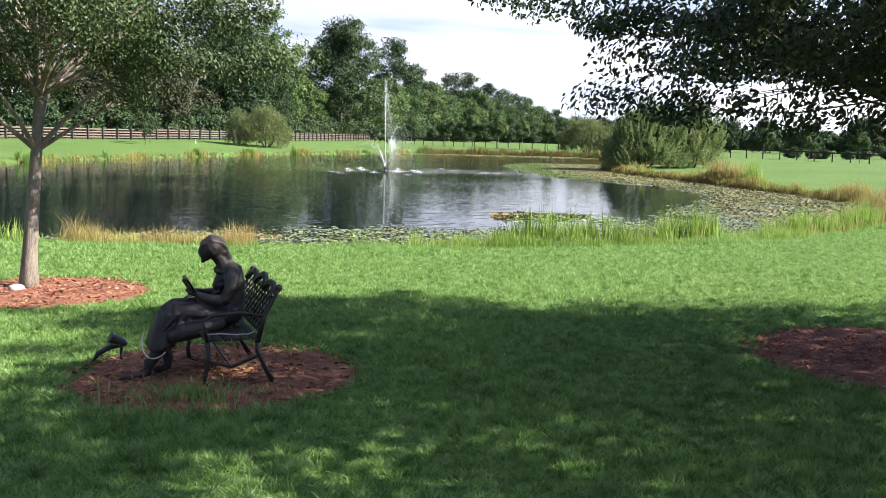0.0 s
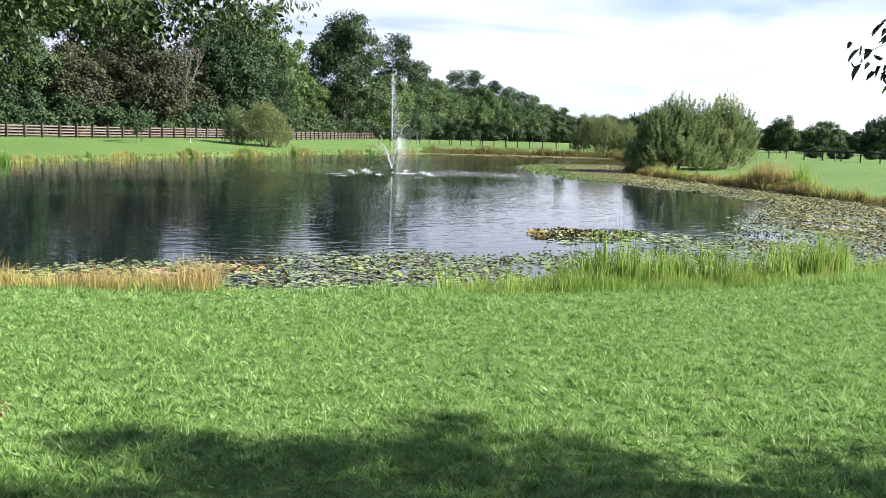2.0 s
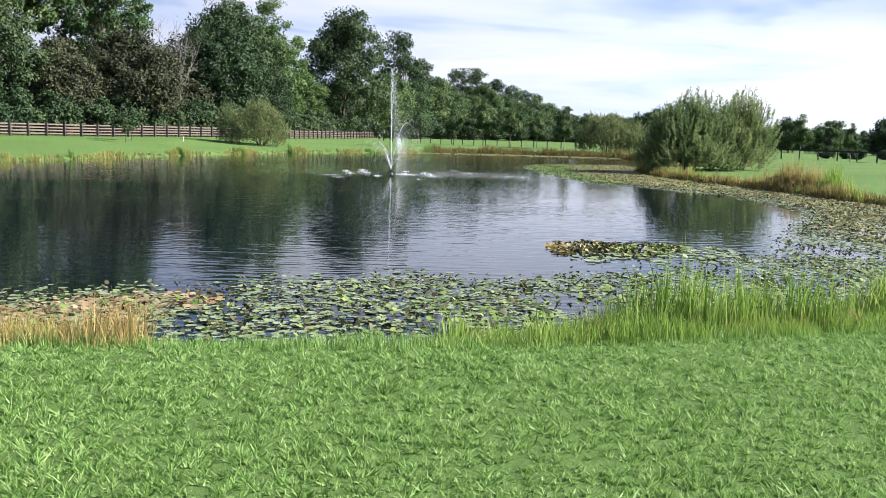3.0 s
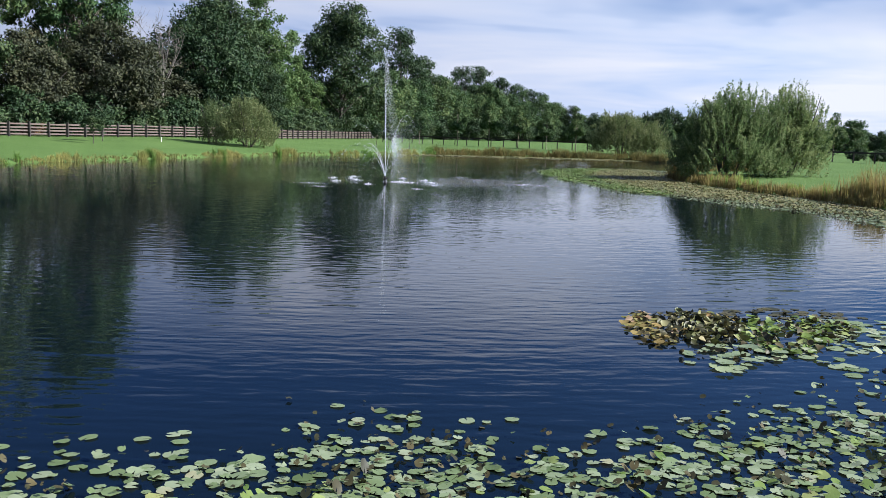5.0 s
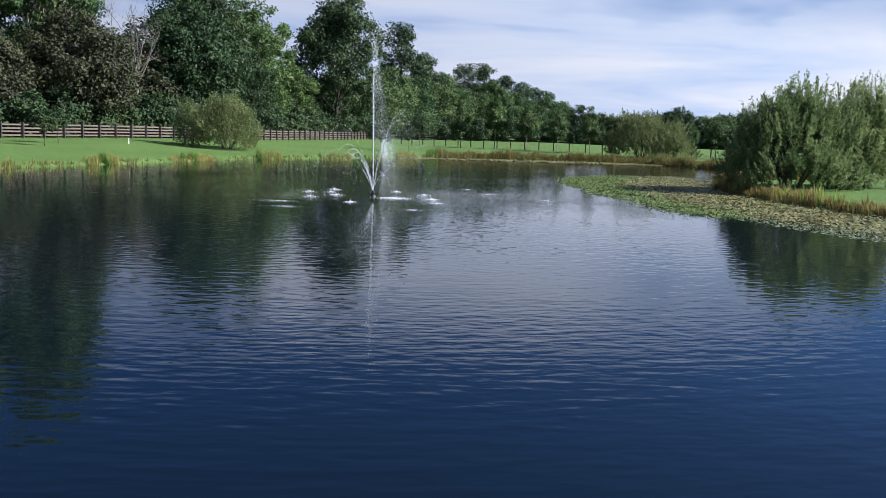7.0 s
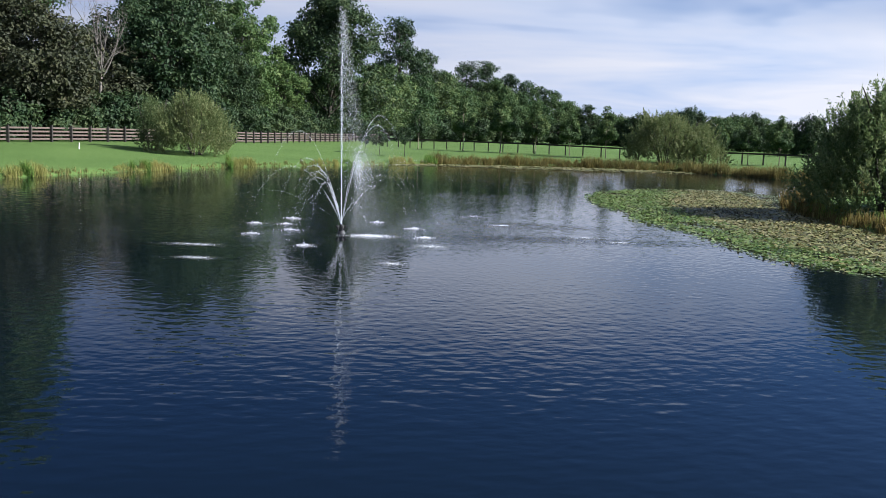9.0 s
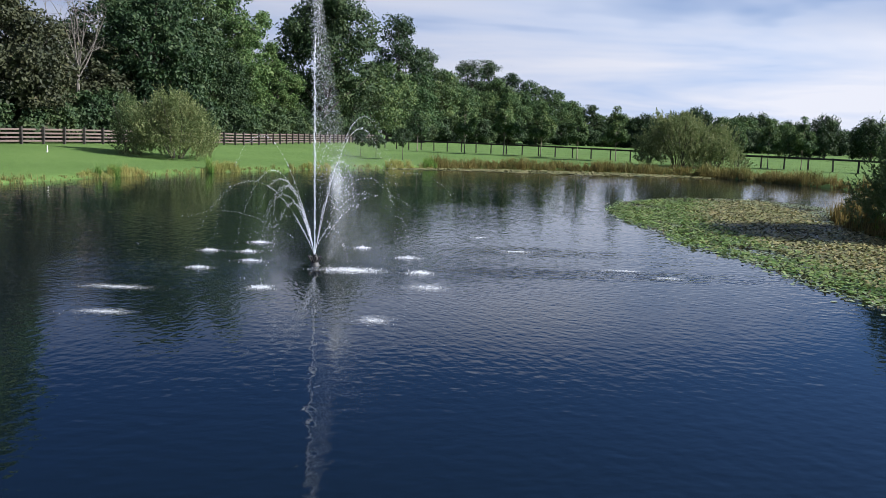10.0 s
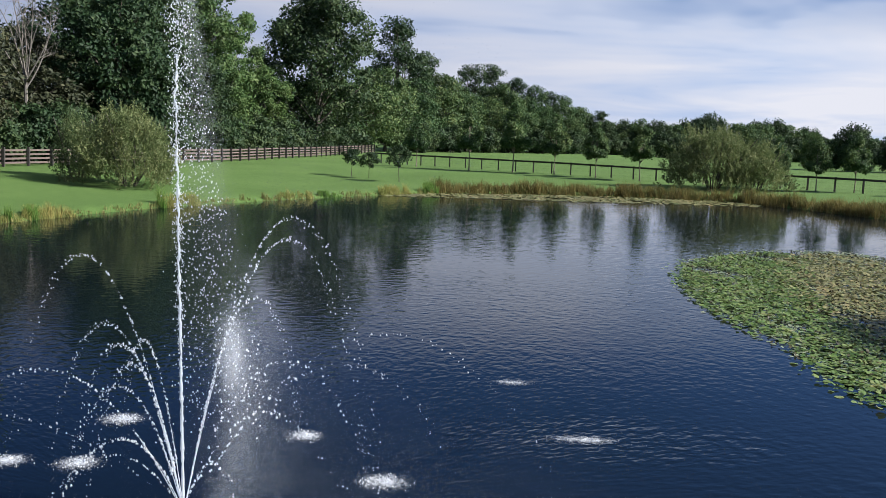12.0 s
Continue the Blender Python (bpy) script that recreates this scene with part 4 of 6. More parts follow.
# ---- mulch beds on the near lawn ----
def mulch_bed(x, y, r, seed, label):
    rng = np.random.default_rng(seed)
    n, rings = 64, 12
    a = np.arange(n) * 2 * np.pi / n
    edge = r * (1 + 0.05 * np.sin(3 * a + seed) + 0.035 * np.sin(7 * a + 2 * seed) + rng.normal(0, 0.012, n))
    v, f = [], []
    for i in range(rings + 1):
        q = i / rings
        px, py = x + edge * q * np.cos(a), y + edge * q * np.sin(a)
        z = land(px, py) + 0.045 * (1 - q ** 4) - 0.03 * (q == 1) + rng.normal(0, 0.006, n)
        v.append(np.stack([px, py, z], 1))
    for i in range(rings):
        for k in range(n):
            k2 = (k + 1) % n
            f.append((i * n + k, (i + 1) * n + k, (i + 1) * n + k2, i * n + k2))
    root = tagged(base("mulch_bed", x, y, 0), label, "mulch bed", group="mulch beds on the lawn")
    v = np.concatenate(v) - [x, y, 0]
    link("soil", v, f, M_MULCH, root)
    m = int(1500 * r * r)
    q, t = np.sqrt(rng.uniform(0, 1, m)) * 1.03, rng.uniform(0, 2 * np.pi, m)
    px, py = q * r * np.cos(t), q * r * np.sin(t)
    c = np.stack([px, py, land(px + x, py + y) + 0.045 * (1 - np.minimum(q, 1) ** 4) + 0.008], 1)
    ax = rng.normal(0, 1, (m, 3)) * [1, 1, 0.25]
    ln = rng.uniform(0.03, 0.10, m)
    lv, lf = leaf_arrays(c, ax, rng.normal(0, 0.35, (m, 3)) + [0, 0, 1], ln, ln * rng.uniform(0.2, 0.5, m), 0.1)
    tagged(link("chips", lv, lf, M_CHIP, root), kind="stuff")


BEDS = [(-2.05, 8.05, 1.30), (-5.6, 12.55, 1.45), (5.0, 9.25, 1.75)]
mulch_bed(*BEDS[0], 1, "round red wood-chip bed under the bench")
mulch_bed(*BEDS[1], 2, "round red wood-chip bed round the crabapple trunk")
mulch_bed(*BEDS[2], 3, "round red wood-chip bed round the shade tree")


# ---- lawn grass ----
def lawn_blades():
    rng = np.random.default_rng(7)
    n = 112000
    y = 4.0 + 25.0 * rng.uniform(0, 1, n) ** 1.05
    half = 2.6 + (y - 4.0) * 0.60
    x = np.clip(rng.uniform(-1, 1, n) + rng.normal(0, 0.10, n), -1.4, 1.4) * half + 0.2
    y = y + rng.normal(0, 0.5, n) * (y < 5.5)
    keep = (y < 21.2) | (x > 2.0)
    keep[keep] = shore_distance(x[keep], y[keep]) > 0.12
    for bx, by, br in BEDS:
        keep &= np.hypot(x - bx, y - by) > br * rng.uniform(0.93, 1.05, n)
    x, y = x[keep], y[keep]
    root = np.stack([x, y, land(x, y) - 0.005], 1)
    m = len(x)
    tall = 0.5 + 0.5 * np.sin(x * 1.7 + np.sin(y * 1.3) * 2) * np.sin(y * 1.9 + 0.7 * x)
    h = rng.uniform(0.014, 0.088, m) * (0.7 + 0.5 * tall)
    fan = rng.normal(0, 0.35, (m, 3)) * [1, 1, 0]
    v, f = [], []
    off = 0
    for k in range(9):
        out = rng.normal(0, 1, (m, 3)) * [1, 1, 0]
        tip = root + out * 0.02 + (out * 0.38 + 0.8 * fan) * h[:, None] + np.array([0, 0, 1.0]) * (h * rng.uniform(0.6, 1.15, m))[:, None]
        foot = root + out * 0.011
        side = unit(np.cross(tip - foot, rng.normal(0, 1, (m, 3)) * [1, 1, 0.3])) * (rng.uniform(0.0028, 0.006, m) * (1 + 0.05 * (y - 4)))[:, None]
        v.append(np.stack([foot - side, foot + side, tip], 1).reshape(-1, 3))
        i = np.arange(m)[:, None] * 3
        f.append(np.concatenate([i, i + 1, i + 2], 1) + off)
        off += 3 * m
    tagged(link("lawn_grass", np.concatenate(v), np.concatenate(f), M_BLADE), "short mown bright green grass blades", "grass", kind="stuff")


lawn_blades()


# ---- bank plants ----
def at_shore(pts, spread_in, spread_out, n, rng):
    """Random places along a stretch of bank, given by a few points of the plan."""
    p = np.array(pts, float)
    seg = np.hypot(*np.diff(p, axis=0).T)
    s = np.concatenate([[0], np.cumsum(seg)])
    d = rng.uniform(0, s[-1], n)
    x, y = np.interp(d, s, p[:, 0]), np.interp(d, s, p[:, 1])
    i = np.clip(np.searchsorted(s, d) - 1, 0, len(seg) - 1)
    t = np.diff(p, axis=0)[i] / seg[i][:, None]
    o = rng.uniform(-spread_out, spread_in, n)
    return x - t[:, 1] * o, y + t[:, 0] * o, d


def bank(name, label, pts, spread_in, spread_out, n, height, width, mat, seed, clumping=0.5, lean=0.35, freq=1.1, category="reeds", gaps=-2.0):
    """A stretch of reeds or sedge: blades in tufts of uneven height."""
    rng = np.random.default_rng(seed)
    tufts = max(8, n // 14)
    tx, ty, td = at_shore(pts, spread_in, spread_out, tufts, rng)
    th = np.clip(0.75 + clumping * np.sin(td * freq + seed) * np.sin(td * freq * 0.37 + 1) + rng.normal(0, 0.22, tufts), 0.25, 1.6)
    open_to = np.flatnonzero(np.sin(td * freq * 1.3 + 2 * seed) + 0.5 * np.sin(td * freq * 3.1 + seed) > gaps)
    k = open_to[rng.integers(0, len(open_to), n)]
    x, y = tx[k] + rng.normal(0, 0.09, n), ty[k] + rng.normal(0, 0.09, n)
    z = np.maximum(land(x, y), -0.25)
    h = height * th[k] * rng.uniform(0.55, 1.15, n)
    v, f = blade_arrays(np.stack([x, y, z - 0.02], 1), rng.uniform(0.03, lean, n), h, width * rng.uniform(0.6, 1.3, n), rng)
    return tagged(link(name, v, f, mat), label, category, kind="stuff")


S = SHORE
NEAR_L = [(-14.5, 21.2), (-11.5, 20.5), (-9.2, 20.5)]
NEAR_M = [(-8.4, 20.35), (-6.4, 20.4), (-4.3, 20.45)]
NEAR_C = [(-0.9, 20.95), (0.5, 21.2), (3, 21.9), (6, 23.1), (9.6, 25.5), (13.2, 28.5), (16.4, 32.6)]
bank("green_reeds", "clump of bright green and yellow iris leaves on the bank", NEAR_L, 0.5, 0.5, 1800, 0.75, 0.022, M_REED, 101, 0.4)
bank("dry_sedge", "straw and rust coloured sedge on the near bank", NEAR_M, 0.3, 0.9, 3800, 0.50, 0.010, M_SEDGE, 102, 0.6, 0.7, 2.3)
bank("dry_sedge", "yellow straw grass thinning out along the near bank", [(-9.4, 20.2), (-7.0, 20.3), (-4.3, 20.45)], 0.2, 0.8, 3600, 0.34, 0.009, M_STRAW, 117, 0.6, 0.8, 1.9)
bank("bank_grass", "long green and straw grass along the near bank", [(-9.5, 20.2), (-5.5, 20.25), (-1, 20.65), (3, 21.6), (6, 22.7), (9.6, 25.1), (13.2, 28.1)], 0.12, 0.85, 24000, 0.19, 0.008, M_BLADE, 103, 0.5, 0.6)
bank("green_reeds", "tall bright green iris leaves along the near bank", NEAR_C, 0.35, 0.45, 13500, 0.84, 0.019, M_REED, 104, 0.5, 0.32)
bank("dry_sedge", "straw coloured sedge among the green reeds", NEAR_C, 0.2, 0.7, 2600, 0.45, 0.010, M_SEDGE, 105, 0.5, 0.6)
bank("bank_grass", "uncut grass thick at the foot of the green reeds", [(-1.2, 20.7), (0.5, 21.0), (3, 21.7), (6, 22.9), (9.6, 25.2)], 0.1, 0.8, 11000, 0.32, 0.009, M_REED, 118, 0.5, 0.6)
bank("dry_sedge", "rust coloured grass at the bay's corner", [(13, 28.4), (16.6, 33), (19.4, 40.2), (19.8, 47)], 0.3, 1.2, 7000, 0.8, 0.022, M_SEDGE, 106, 0.4, 0.4)
POINT = [(19.7, 46), (18.2, 54), (17.0, 60.5), (16.2, 66), (14.7, 71), (14.1, 77), (14.4, 83)]
bank("brown_sedge", "brown sedge fringing the willow point", POINT, 0.3, 0.6, 7000, 0.50, 0.028, M_BROWN, 107, 0.3, 0.35)
bank("dry_sedge", "straw and orange grass fringing the willow point", POINT, 0.0, 1.0, 7000, 0.52, 0.026, M_SEDGE, 108, 0.45, 0.35)
bank("green_reeds", "green reeds on the willow point", POINT, 0.0, 1.0, 1400, 0.62, 0.03, M_REED, 109, 0.5, 0.3)
bank("dry_sedge", "tall rust-orange grass tuft on the willow point", [(18.8, 58.6), (17.9, 60.6), (17.3, 62.0)], 0.2, 1.0, 1300, 1.25, 0.03, M_SEDGE, 119, 0.3, 0.3)
bank("green_reeds", "tall green reeds beside the rust-orange tuft", [(19.2, 56.6), (18.7, 58.6)], 0.2, 0.9, 420, 1.2, 0.035, M_REED, 120, 0.3, 0.4)
bank("brown_sedge", "dark sedge round the back of the point", [(14.4, 83), (16.2, 89), (21, 94), (27.5, 98.5), (29.5, 108), (27, 118)], 0.3, 1.0, 6000, 0.9, 0.032, M_BROWN, 110, 0.4)
FAR_R = [(27, 118), (24.2, 126), (20.6, 132), (14, 134.2), (5, 134), (-3, 131.5)]
bank("brown_sedge", "brown and olive sedge along the far bank", FAR_R, 0.2, 1.6, 17000, 0.85, 0.026, M_BROWN, 111, 0.3, 0.5)
bank("dry_sedge", "olive and straw coloured grass along the far bank", FAR_R, -0.2, 2.4, 11000, 0.8, 0.026, M_OLIVE, 112, 0.4, 0.5)
FAR_L = [(-3, 131.5), (-9, 125), (-14.2, 118), (-18.6, 110.5), (-21.8, 102), (-24.4, 93), (-27, 84), (-30, 73), (-31, 58)]
bank("dry_sedge", "yellow straw sedge tufts along the far lawn", FAR_L, 0.2, 0.8, 11000, 0.5, 0.022, M_STRAW, 113, 0.6, 0.6, 0.45, gaps=0.35)
bank("green_reeds", "taller yellow-green reed tufts along the far lawn", FAR_L, 0.2, 0.7, 3600, 0.75, 0.024, M_REED, 114, 0.7, 0.6, 0.40, gaps=0.95)
bank("brown_sedge", "short olive sedge along the far lawn", FAR_L, 0.2, 0.5, 8000, 0.32, 0.026, M_OLIVE, 115, 0.4, 0.6)
bank("dry_sedge", "sedge along the shaded bank", [(-31, 58), (-29, 44), (-24, 31), (-17, 23.5), (-14, 21.5)], 0.3, 0.8, 3500, 0.7, 0.03, M_SEDGE, 116, 0.5)


# ---- water lilies ----
def pad_mesh(rng, r, tilt, wave):
    """One round notched leaf, a shallow dish with a wavy rim."""
    k = 13
    ang = np.linspace(0.16, 2 * np.pi - 0.16, k)
    rim = r * (1 + rng.normal(0, 0.03, k))
    tx, ty = rng.normal(0, tilt, 2)
    z = lambda x, y, u: np.maximum(tx * x + ty * y, -0.002) + wave * u * rng.normal(0, 1, len(x))
    v = [(0, 0, 0)]
    for u in (0.55, 1.0):
        x, y = rim * u * np.cos(ang), rim * u * np.sin(ang)
        v += list(zip(x, y, z(x, y, u) + 0.006 * u * u))
    f = [(0, 1 + i, 2 + i) for i in range(k - 1)]
    for i in range(k - 1):
        f += [(1 + i, 1 + k + i, 2 + k + i, 2 + i)]
    return v, f


def scatter(outline, n, holes, scale, rng, seed):
    loop = smooth_loop(outline, 3)
    lo, hi = loop.min(0), loop.max(0)
    x, y = rng.uniform(lo[0], hi[0], n * 5), rng.uniform(lo[1], hi[1], n * 5)
    gap = np.sin(x * scale + seed) * np.sin(y * scale * 0.8 + 2 * seed) + 0.6 * np.sin(x * scale * 2.3 + y * 1.1)
    fray = min(0.28, 0.03 * float((hi - lo).min()))
    ok = inside(x + rng.normal(0, fray, n * 5), y + rng.normal(0, fray * 1.6, n * 5), loop) & (shore_distance(x, y) < -0.02)
    if holes > 0:
        ok &= gap > -1.2 + holes * rng.uniform(0, 2.2, n * 5)
    return x[ok][:n], y[ok][:n]


def pads(name, label, outline, n, size, mat, seed, tilt=0.06, lift=0.02, holes=0.35, scale=0.9, standing=0.1, skip=None):
    """Round notched leaves floating inside an outline of the plan, with gaps; a few stand up on their stalks."""
    rng = np.random.default_rng(seed)
    x, y = scatter(outline, n, holes, scale, rng, seed)
    if skip is not None:
        keep = ~((x > skip[0]) & (x < skip[1]) & (y > skip[2]) & (y < skip[3]))
        x, y = x[keep], y[keep]
    m, k = len(x), 9
    r = size * rng.uniform(0.55, 1.2, m)
    a0 = rng.uniform(0, 6.28, m)
    ang = a0[:, None] + np.linspace(0.16, 2 * np.pi - 0.16, k)[None, :]
    up = rng.uniform(0.004, lift, m)
    stand = rng.uniform(0, 1, m) < standing
    tl = np.where(stand, 0.28, tilt)
    up = np.where(stand, up + rng.uniform(0.01, 0.06, m), up)
    r = np.where(stand, r * 0.55, r)
    tx, ty = rng.normal(0, 1, m) * tl, rng.normal(0, 1, m) * tl
    wob = 1 + rng.normal(0, 0.05, (m, k))
    px, py = x[:, None] + r[:, None] * wob * np.cos(ang), y[:, None] + r[:, None] * wob * np.sin(ang)
    pz = up[:, None] + tx[:, None] * (px - x[:, None]) + ty[:, None] * (py - y[:, None]) + rng.normal(0, 0.004, (m, k))
    v = np.concatenate([np.stack([x, y, up], 1)[:, None, :], np.stack([px, py, np.maximum(pz, 0.004)], 2)], 1).reshape(-1, 3)
    i = np.arange(m)[:, None] * (k + 1)
    f = np.stack([np.concatenate([i, i + 1 + q, i + 2 + q], 1) for q in range(k - 1)], 1).reshape(-1, 3)
    return tagged(link(name, v, f, mat), label, "water lilies", kind="stuff")


def loose_pads(label, outline, n, size, mat, seed, holes, box=None):
    """A patch of lilies whose leaves are pieces of their own."""
    rng = np.random.default_rng(seed)
    x, y = scatter(outline, n, holes, 0.9, rng, seed)
    if box is not None:
        keep = (x > box[0]) & (x < box[1]) & (y > box[2]) & (y < box[3])
        x, y = x[keep][:300], y[keep][:300]
    root = tagged(new("lily_patch"), label, "water lilies")
    shapes = []
    for q in range(8):
        v, f = pad_mesh(rng, size, 0.04 if q < 6 else 0.16, 0.003)
        shapes.append(link("lily_pad", v, f, mat, root, smooth=True))
    for i in range(len(x)):
        s, q = rng.uniform(0.6, 1.2), (i % 8 if i < 8 else int(rng.integers(0, 8)))
        m = pose(x[i], y[i], rng.uniform(0.006, 0.02) + (0.03 if q > 5 else 0), 0, 0, rng.uniform(0, 360)) @ Matrix.Scale(s, 4)
        if i < 8:
            shapes[i].matrix_local = m
        else:
            share(shapes[q], root, m)


def curled_leaves(label, outline, n, size, mat, seed, holes=0.3, most=1.0):
    """Leaves past their best: boat-shaped, tipped every way, standing a hand above the water."""
    rng = np.random.default_rng(seed)
    x, y = scatter(outline, n, holes, 1.7, rng, seed)
    m = len(x)
    u, w = np.meshgrid([-1.0, -0.45, 0.35, 1.0], [-1.0, 0.0, 1.0], indexing="ij")
    wide = np.array([0.3, 0.92, 0.85, 0.25])[:, None] * w
    r = size * rng.uniform(0.6, 1.25, (m, 1, 1))
    curl, bend = most * rng.uniform(0.15, 0.95, (m, 1, 1)), most * rng.normal(0.1, 0.3, (m, 1, 1))
    p = np.stack([u * r, wide * r * (1.15 - 0.5 * curl), (curl * np.abs(wide) ** 1.3 + bend * u * u) * r], -1).reshape(m, 12, 3)
    tip, side, turn = rng.normal(0, 0.42 * most, m), rng.normal(0, 0.42 * most, m), rng.uniform(0, 6.28, m)
    c, q = np.cos(tip)[:, None], np.sin(tip)[:, None]
    p = np.stack([c * p[..., 0] + q * p[..., 2], p[..., 1], c * p[..., 2] - q * p[..., 0]], -1)
    c, q = np.cos(side)[:, None], np.sin(side)[:, None]
    p = np.stack([p[..., 0], c * p[..., 1] - q * p[..., 2], q * p[..., 1] + c * p[..., 2]], -1)
    c, q = np.cos(turn)[:, None], np.sin(turn)[:, None]
    p = np.stack([c * p[..., 0] - q * p[..., 1] + x[:, None], q * p[..., 0] + c * p[..., 1] + y[:, None], p[..., 2] + rng.uniform(0.015, 0.02 + 0.06 * most, (m, 1))], -1)
    p[..., 2] = np.maximum(p[..., 2], 0.004)
    quads = np.array([(i * 3 + k, i * 3 + k + 3, i * 3 + k + 4, i * 3 + k + 1) for i in range(3) for k in range(2)])
    f = (np.arange(m)[:, None, None] * 12 + quads).reshape(-1, 4)
    return tagged(link("lily_leaves", p.reshape(-1, 3), f, mat), label, "water lilies", kind="stuff")


LILY_NEAR = [(-10.5, 21.2), (-7.2, 24.3), (-5.6, 25.0), (-3.4, 26.1), (-1.6, 27.1), (0.3, 26.6), (1.8, 27.6), (3.5, 28.5), (5.2, 30.3), (7.6, 32.5), (9.8, 37.5), (13.5, 46), (13.6, 51), (12.4, 56.2),
             (10.9, 58.8), (9.7, 63.3), (7.7, 65.4), (7.0, 72), (6.3, 79.5), (5.9, 87.3), (7.6, 94), (11.5, 98.6), (15.6, 99.6), (18.2, 93.5), (14.6, 85), (14.4, 77), (15, 71), (17, 65), (18, 58), (20, 47), (19.6, 40), (16.5, 32.5),
             (12.5, 28.3), (8, 24.6), (3, 22.2), (-2, 21.3), (-6, 21.0)]
LILY_ISLE_EAST = [(3.7, 31.0), (4.4, 32.0), (5.6, 33.4), (6.4, 32.0), (5.2, 30.2), (3.9, 29.6)]
LILY_FAR = [(-8.4, 127.4), (-4, 127.2), (2.3, 127.5), (8, 127.0), (15, 128.4), (20, 127.6), (22, 129), (20, 132.4), (13, 134), (5, 133.9), (-3, 131.2)]
BROWN_BAY = [(9.5, 84), (9.8, 73), (11, 64), (13.4, 56.5), (14.4, 47), (11, 38), (12, 30), (17, 34), (19.4, 42), (17.6, 56), (15, 70), (14.4, 84), (15.8, 93), (12, 94)]
pads("lily_pads", "olive and yellow water lily pads along the near bank and bay", LILY_NEAR, 38000, 0.07, M_PAD, 201, holes=0.40, skip=(-4.6, -0.6, 20, 23.4))
pads("lily_pads", "browning water lily leaves standing in the bay", BROWN_BAY, 14000, 0.10, M_PAD_OLD, 202, 0.12, 0.05, 0.30, 0.5, 0.4)
LILY_TIP = [(7.8, 65.8), (7.2, 72.5), (6.0, 76.5), (6.6, 80.2), (5.7, 83), (5.9, 88), (7.5, 94), (10, 97), (12, 98.6), (13, 96), (10.6, 91), (9.2, 84), (9.0, 77), (9.4, 71), (10.2, 65), (9.8, 63.5)]
LILY_HEART = [(9.0, 66), (8.6, 72), (8.6, 80), (9.2, 88), (11, 95), (14, 98.5), (16, 97), (14.4, 88), (14.0, 80), (14.2, 74), (15, 68), (12, 62)]
pads("lily_pads", "fresh bright green lily pads crowded at the bay's tip", LILY_TIP, 10500, 0.085, M_PAD_GREEN, 208, 0.16, 0.05, 0.22, 0.9, 0.4)
pads("lily_pads", "crowded green and brown lily pads in the bay", LILY_HEART, 12500, 0.085, M_PAD_OLD, 209, 0.16, 0.05, 0.30, 0.6, 0.4)
pads("lily_leaves", "dark withered lily leaves standing among the pads", LILY_NEAR, 20000, 0.035, M_WITHER, 205, 0.5, 0.07, 0.5, 0.7, 0.15)
LILY_EDGE = [(-9.5, 21.3), (-7, 23.6), (-4, 24.6), (-1, 25.8), (2, 26.6), (5, 28.6), (8, 31.5), (10, 30), (7, 25.6), (3, 23), (-1, 21.9), (-6, 21.4)]
pads("lily_leaves", "fresh green lily leaves standing above the near pads", LILY_EDGE, 1300, 0.06, M_PAD_GREEN, 213, 0.3, 0.05, 0.5, 1.3, 0.3)
pads("lily_pads", "tan and rust lily pads crowded by the straw sedge", [(-8.4, 21.6), (-7.6, 22.8), (-6.2, 24.1), (-4.9, 24.6), (-4.3, 23.7), (-5.2, 22.5), (-6.4, 21.8)], 420, 0.085, M_PAD_TAN, 214, 0.08, 0.02, 0.0)
pads("lily_pads", "dull green lily pads along the far bank", LILY_FAR, 4200, 0.18, M_PAD_OLD, 204, 0.08, 0.03, 0.2)
pads("lily_pads", "green and browning lily pads beside the open-water patch", LILY_ISLE_EAST, 150, 0.105, M_PAD, 207, holes=0.35)
ISLE_TIP = [(1.65, 32.45), (1.95, 32.95), (2.4, 32.9), (2.1, 32.2), (2.3, 31.4), (1.95, 30.9), (1.7, 31.6)]
ISLE_HEART = [(2.3, 32.8), (3.2, 33.0), (3.5, 32.4), (3.0, 31.2), (2.55, 31.0), (2.3, 31.7)]
ISLE_BACK = [(3.4, 32.7), (4.6, 33.0), (5.2, 32.4), (4.4, 31.3), (3.7, 30.5), (3.2, 31.2)]
ISLE_SOUTH = [(2.05, 30.35), (2.3, 30.8), (2.7, 31.0), (3.6, 31.3), (3.6, 30.6), (2.9, 30.0), (2.6, 29.5), (2.3, 29.6)]
curled_leaves("tan and yellow lily leaves overlapping at the patch's tip", ISLE_TIP, 60, 0.075, M_SEDGE, 211, 0.0, 0.35)
curled_leaves("rust brown lily leaves among the tan ones", ISLE_TIP, 18, 0.06, M_PAD_TAN, 215, 0.1, 0.6)
curled_leaves("dark withered leaves among the tan ones", ISLE_TIP, 50, 0.05, M_WITHER, 219, 0.1, 0.8)
curled_leaves("dull green curled lily leaves crowded in the patch", ISLE_HEART, 95, 0.07, M_PAD_OLD, 212, 0.1)
curled_leaves("dark withered lily leaves among the green ones", ISLE_HEART, 170, 0.055, M_WITHER, 216, 0.0)
curled_leaves("yellow lily leaves scattered through the patch", ISLE_HEART, 24, 0.045, M_SEDGE, 217, 0.2)
curled_leaves("fresh green lily leaves standing close together", ISLE_BACK, 130, 0.075, M_PAD_GREEN, 220, 0.25, 0.55)
curled_leaves("dark withered leaves under the fresh ones", ISLE_BACK, 110, 0.05, M_WITHER, 221, 0.2)
curled_leaves("dark withered leaves between the floating pads", ISLE_SOUTH, 26, 0.045, M_WITHER, 218, 0.2)
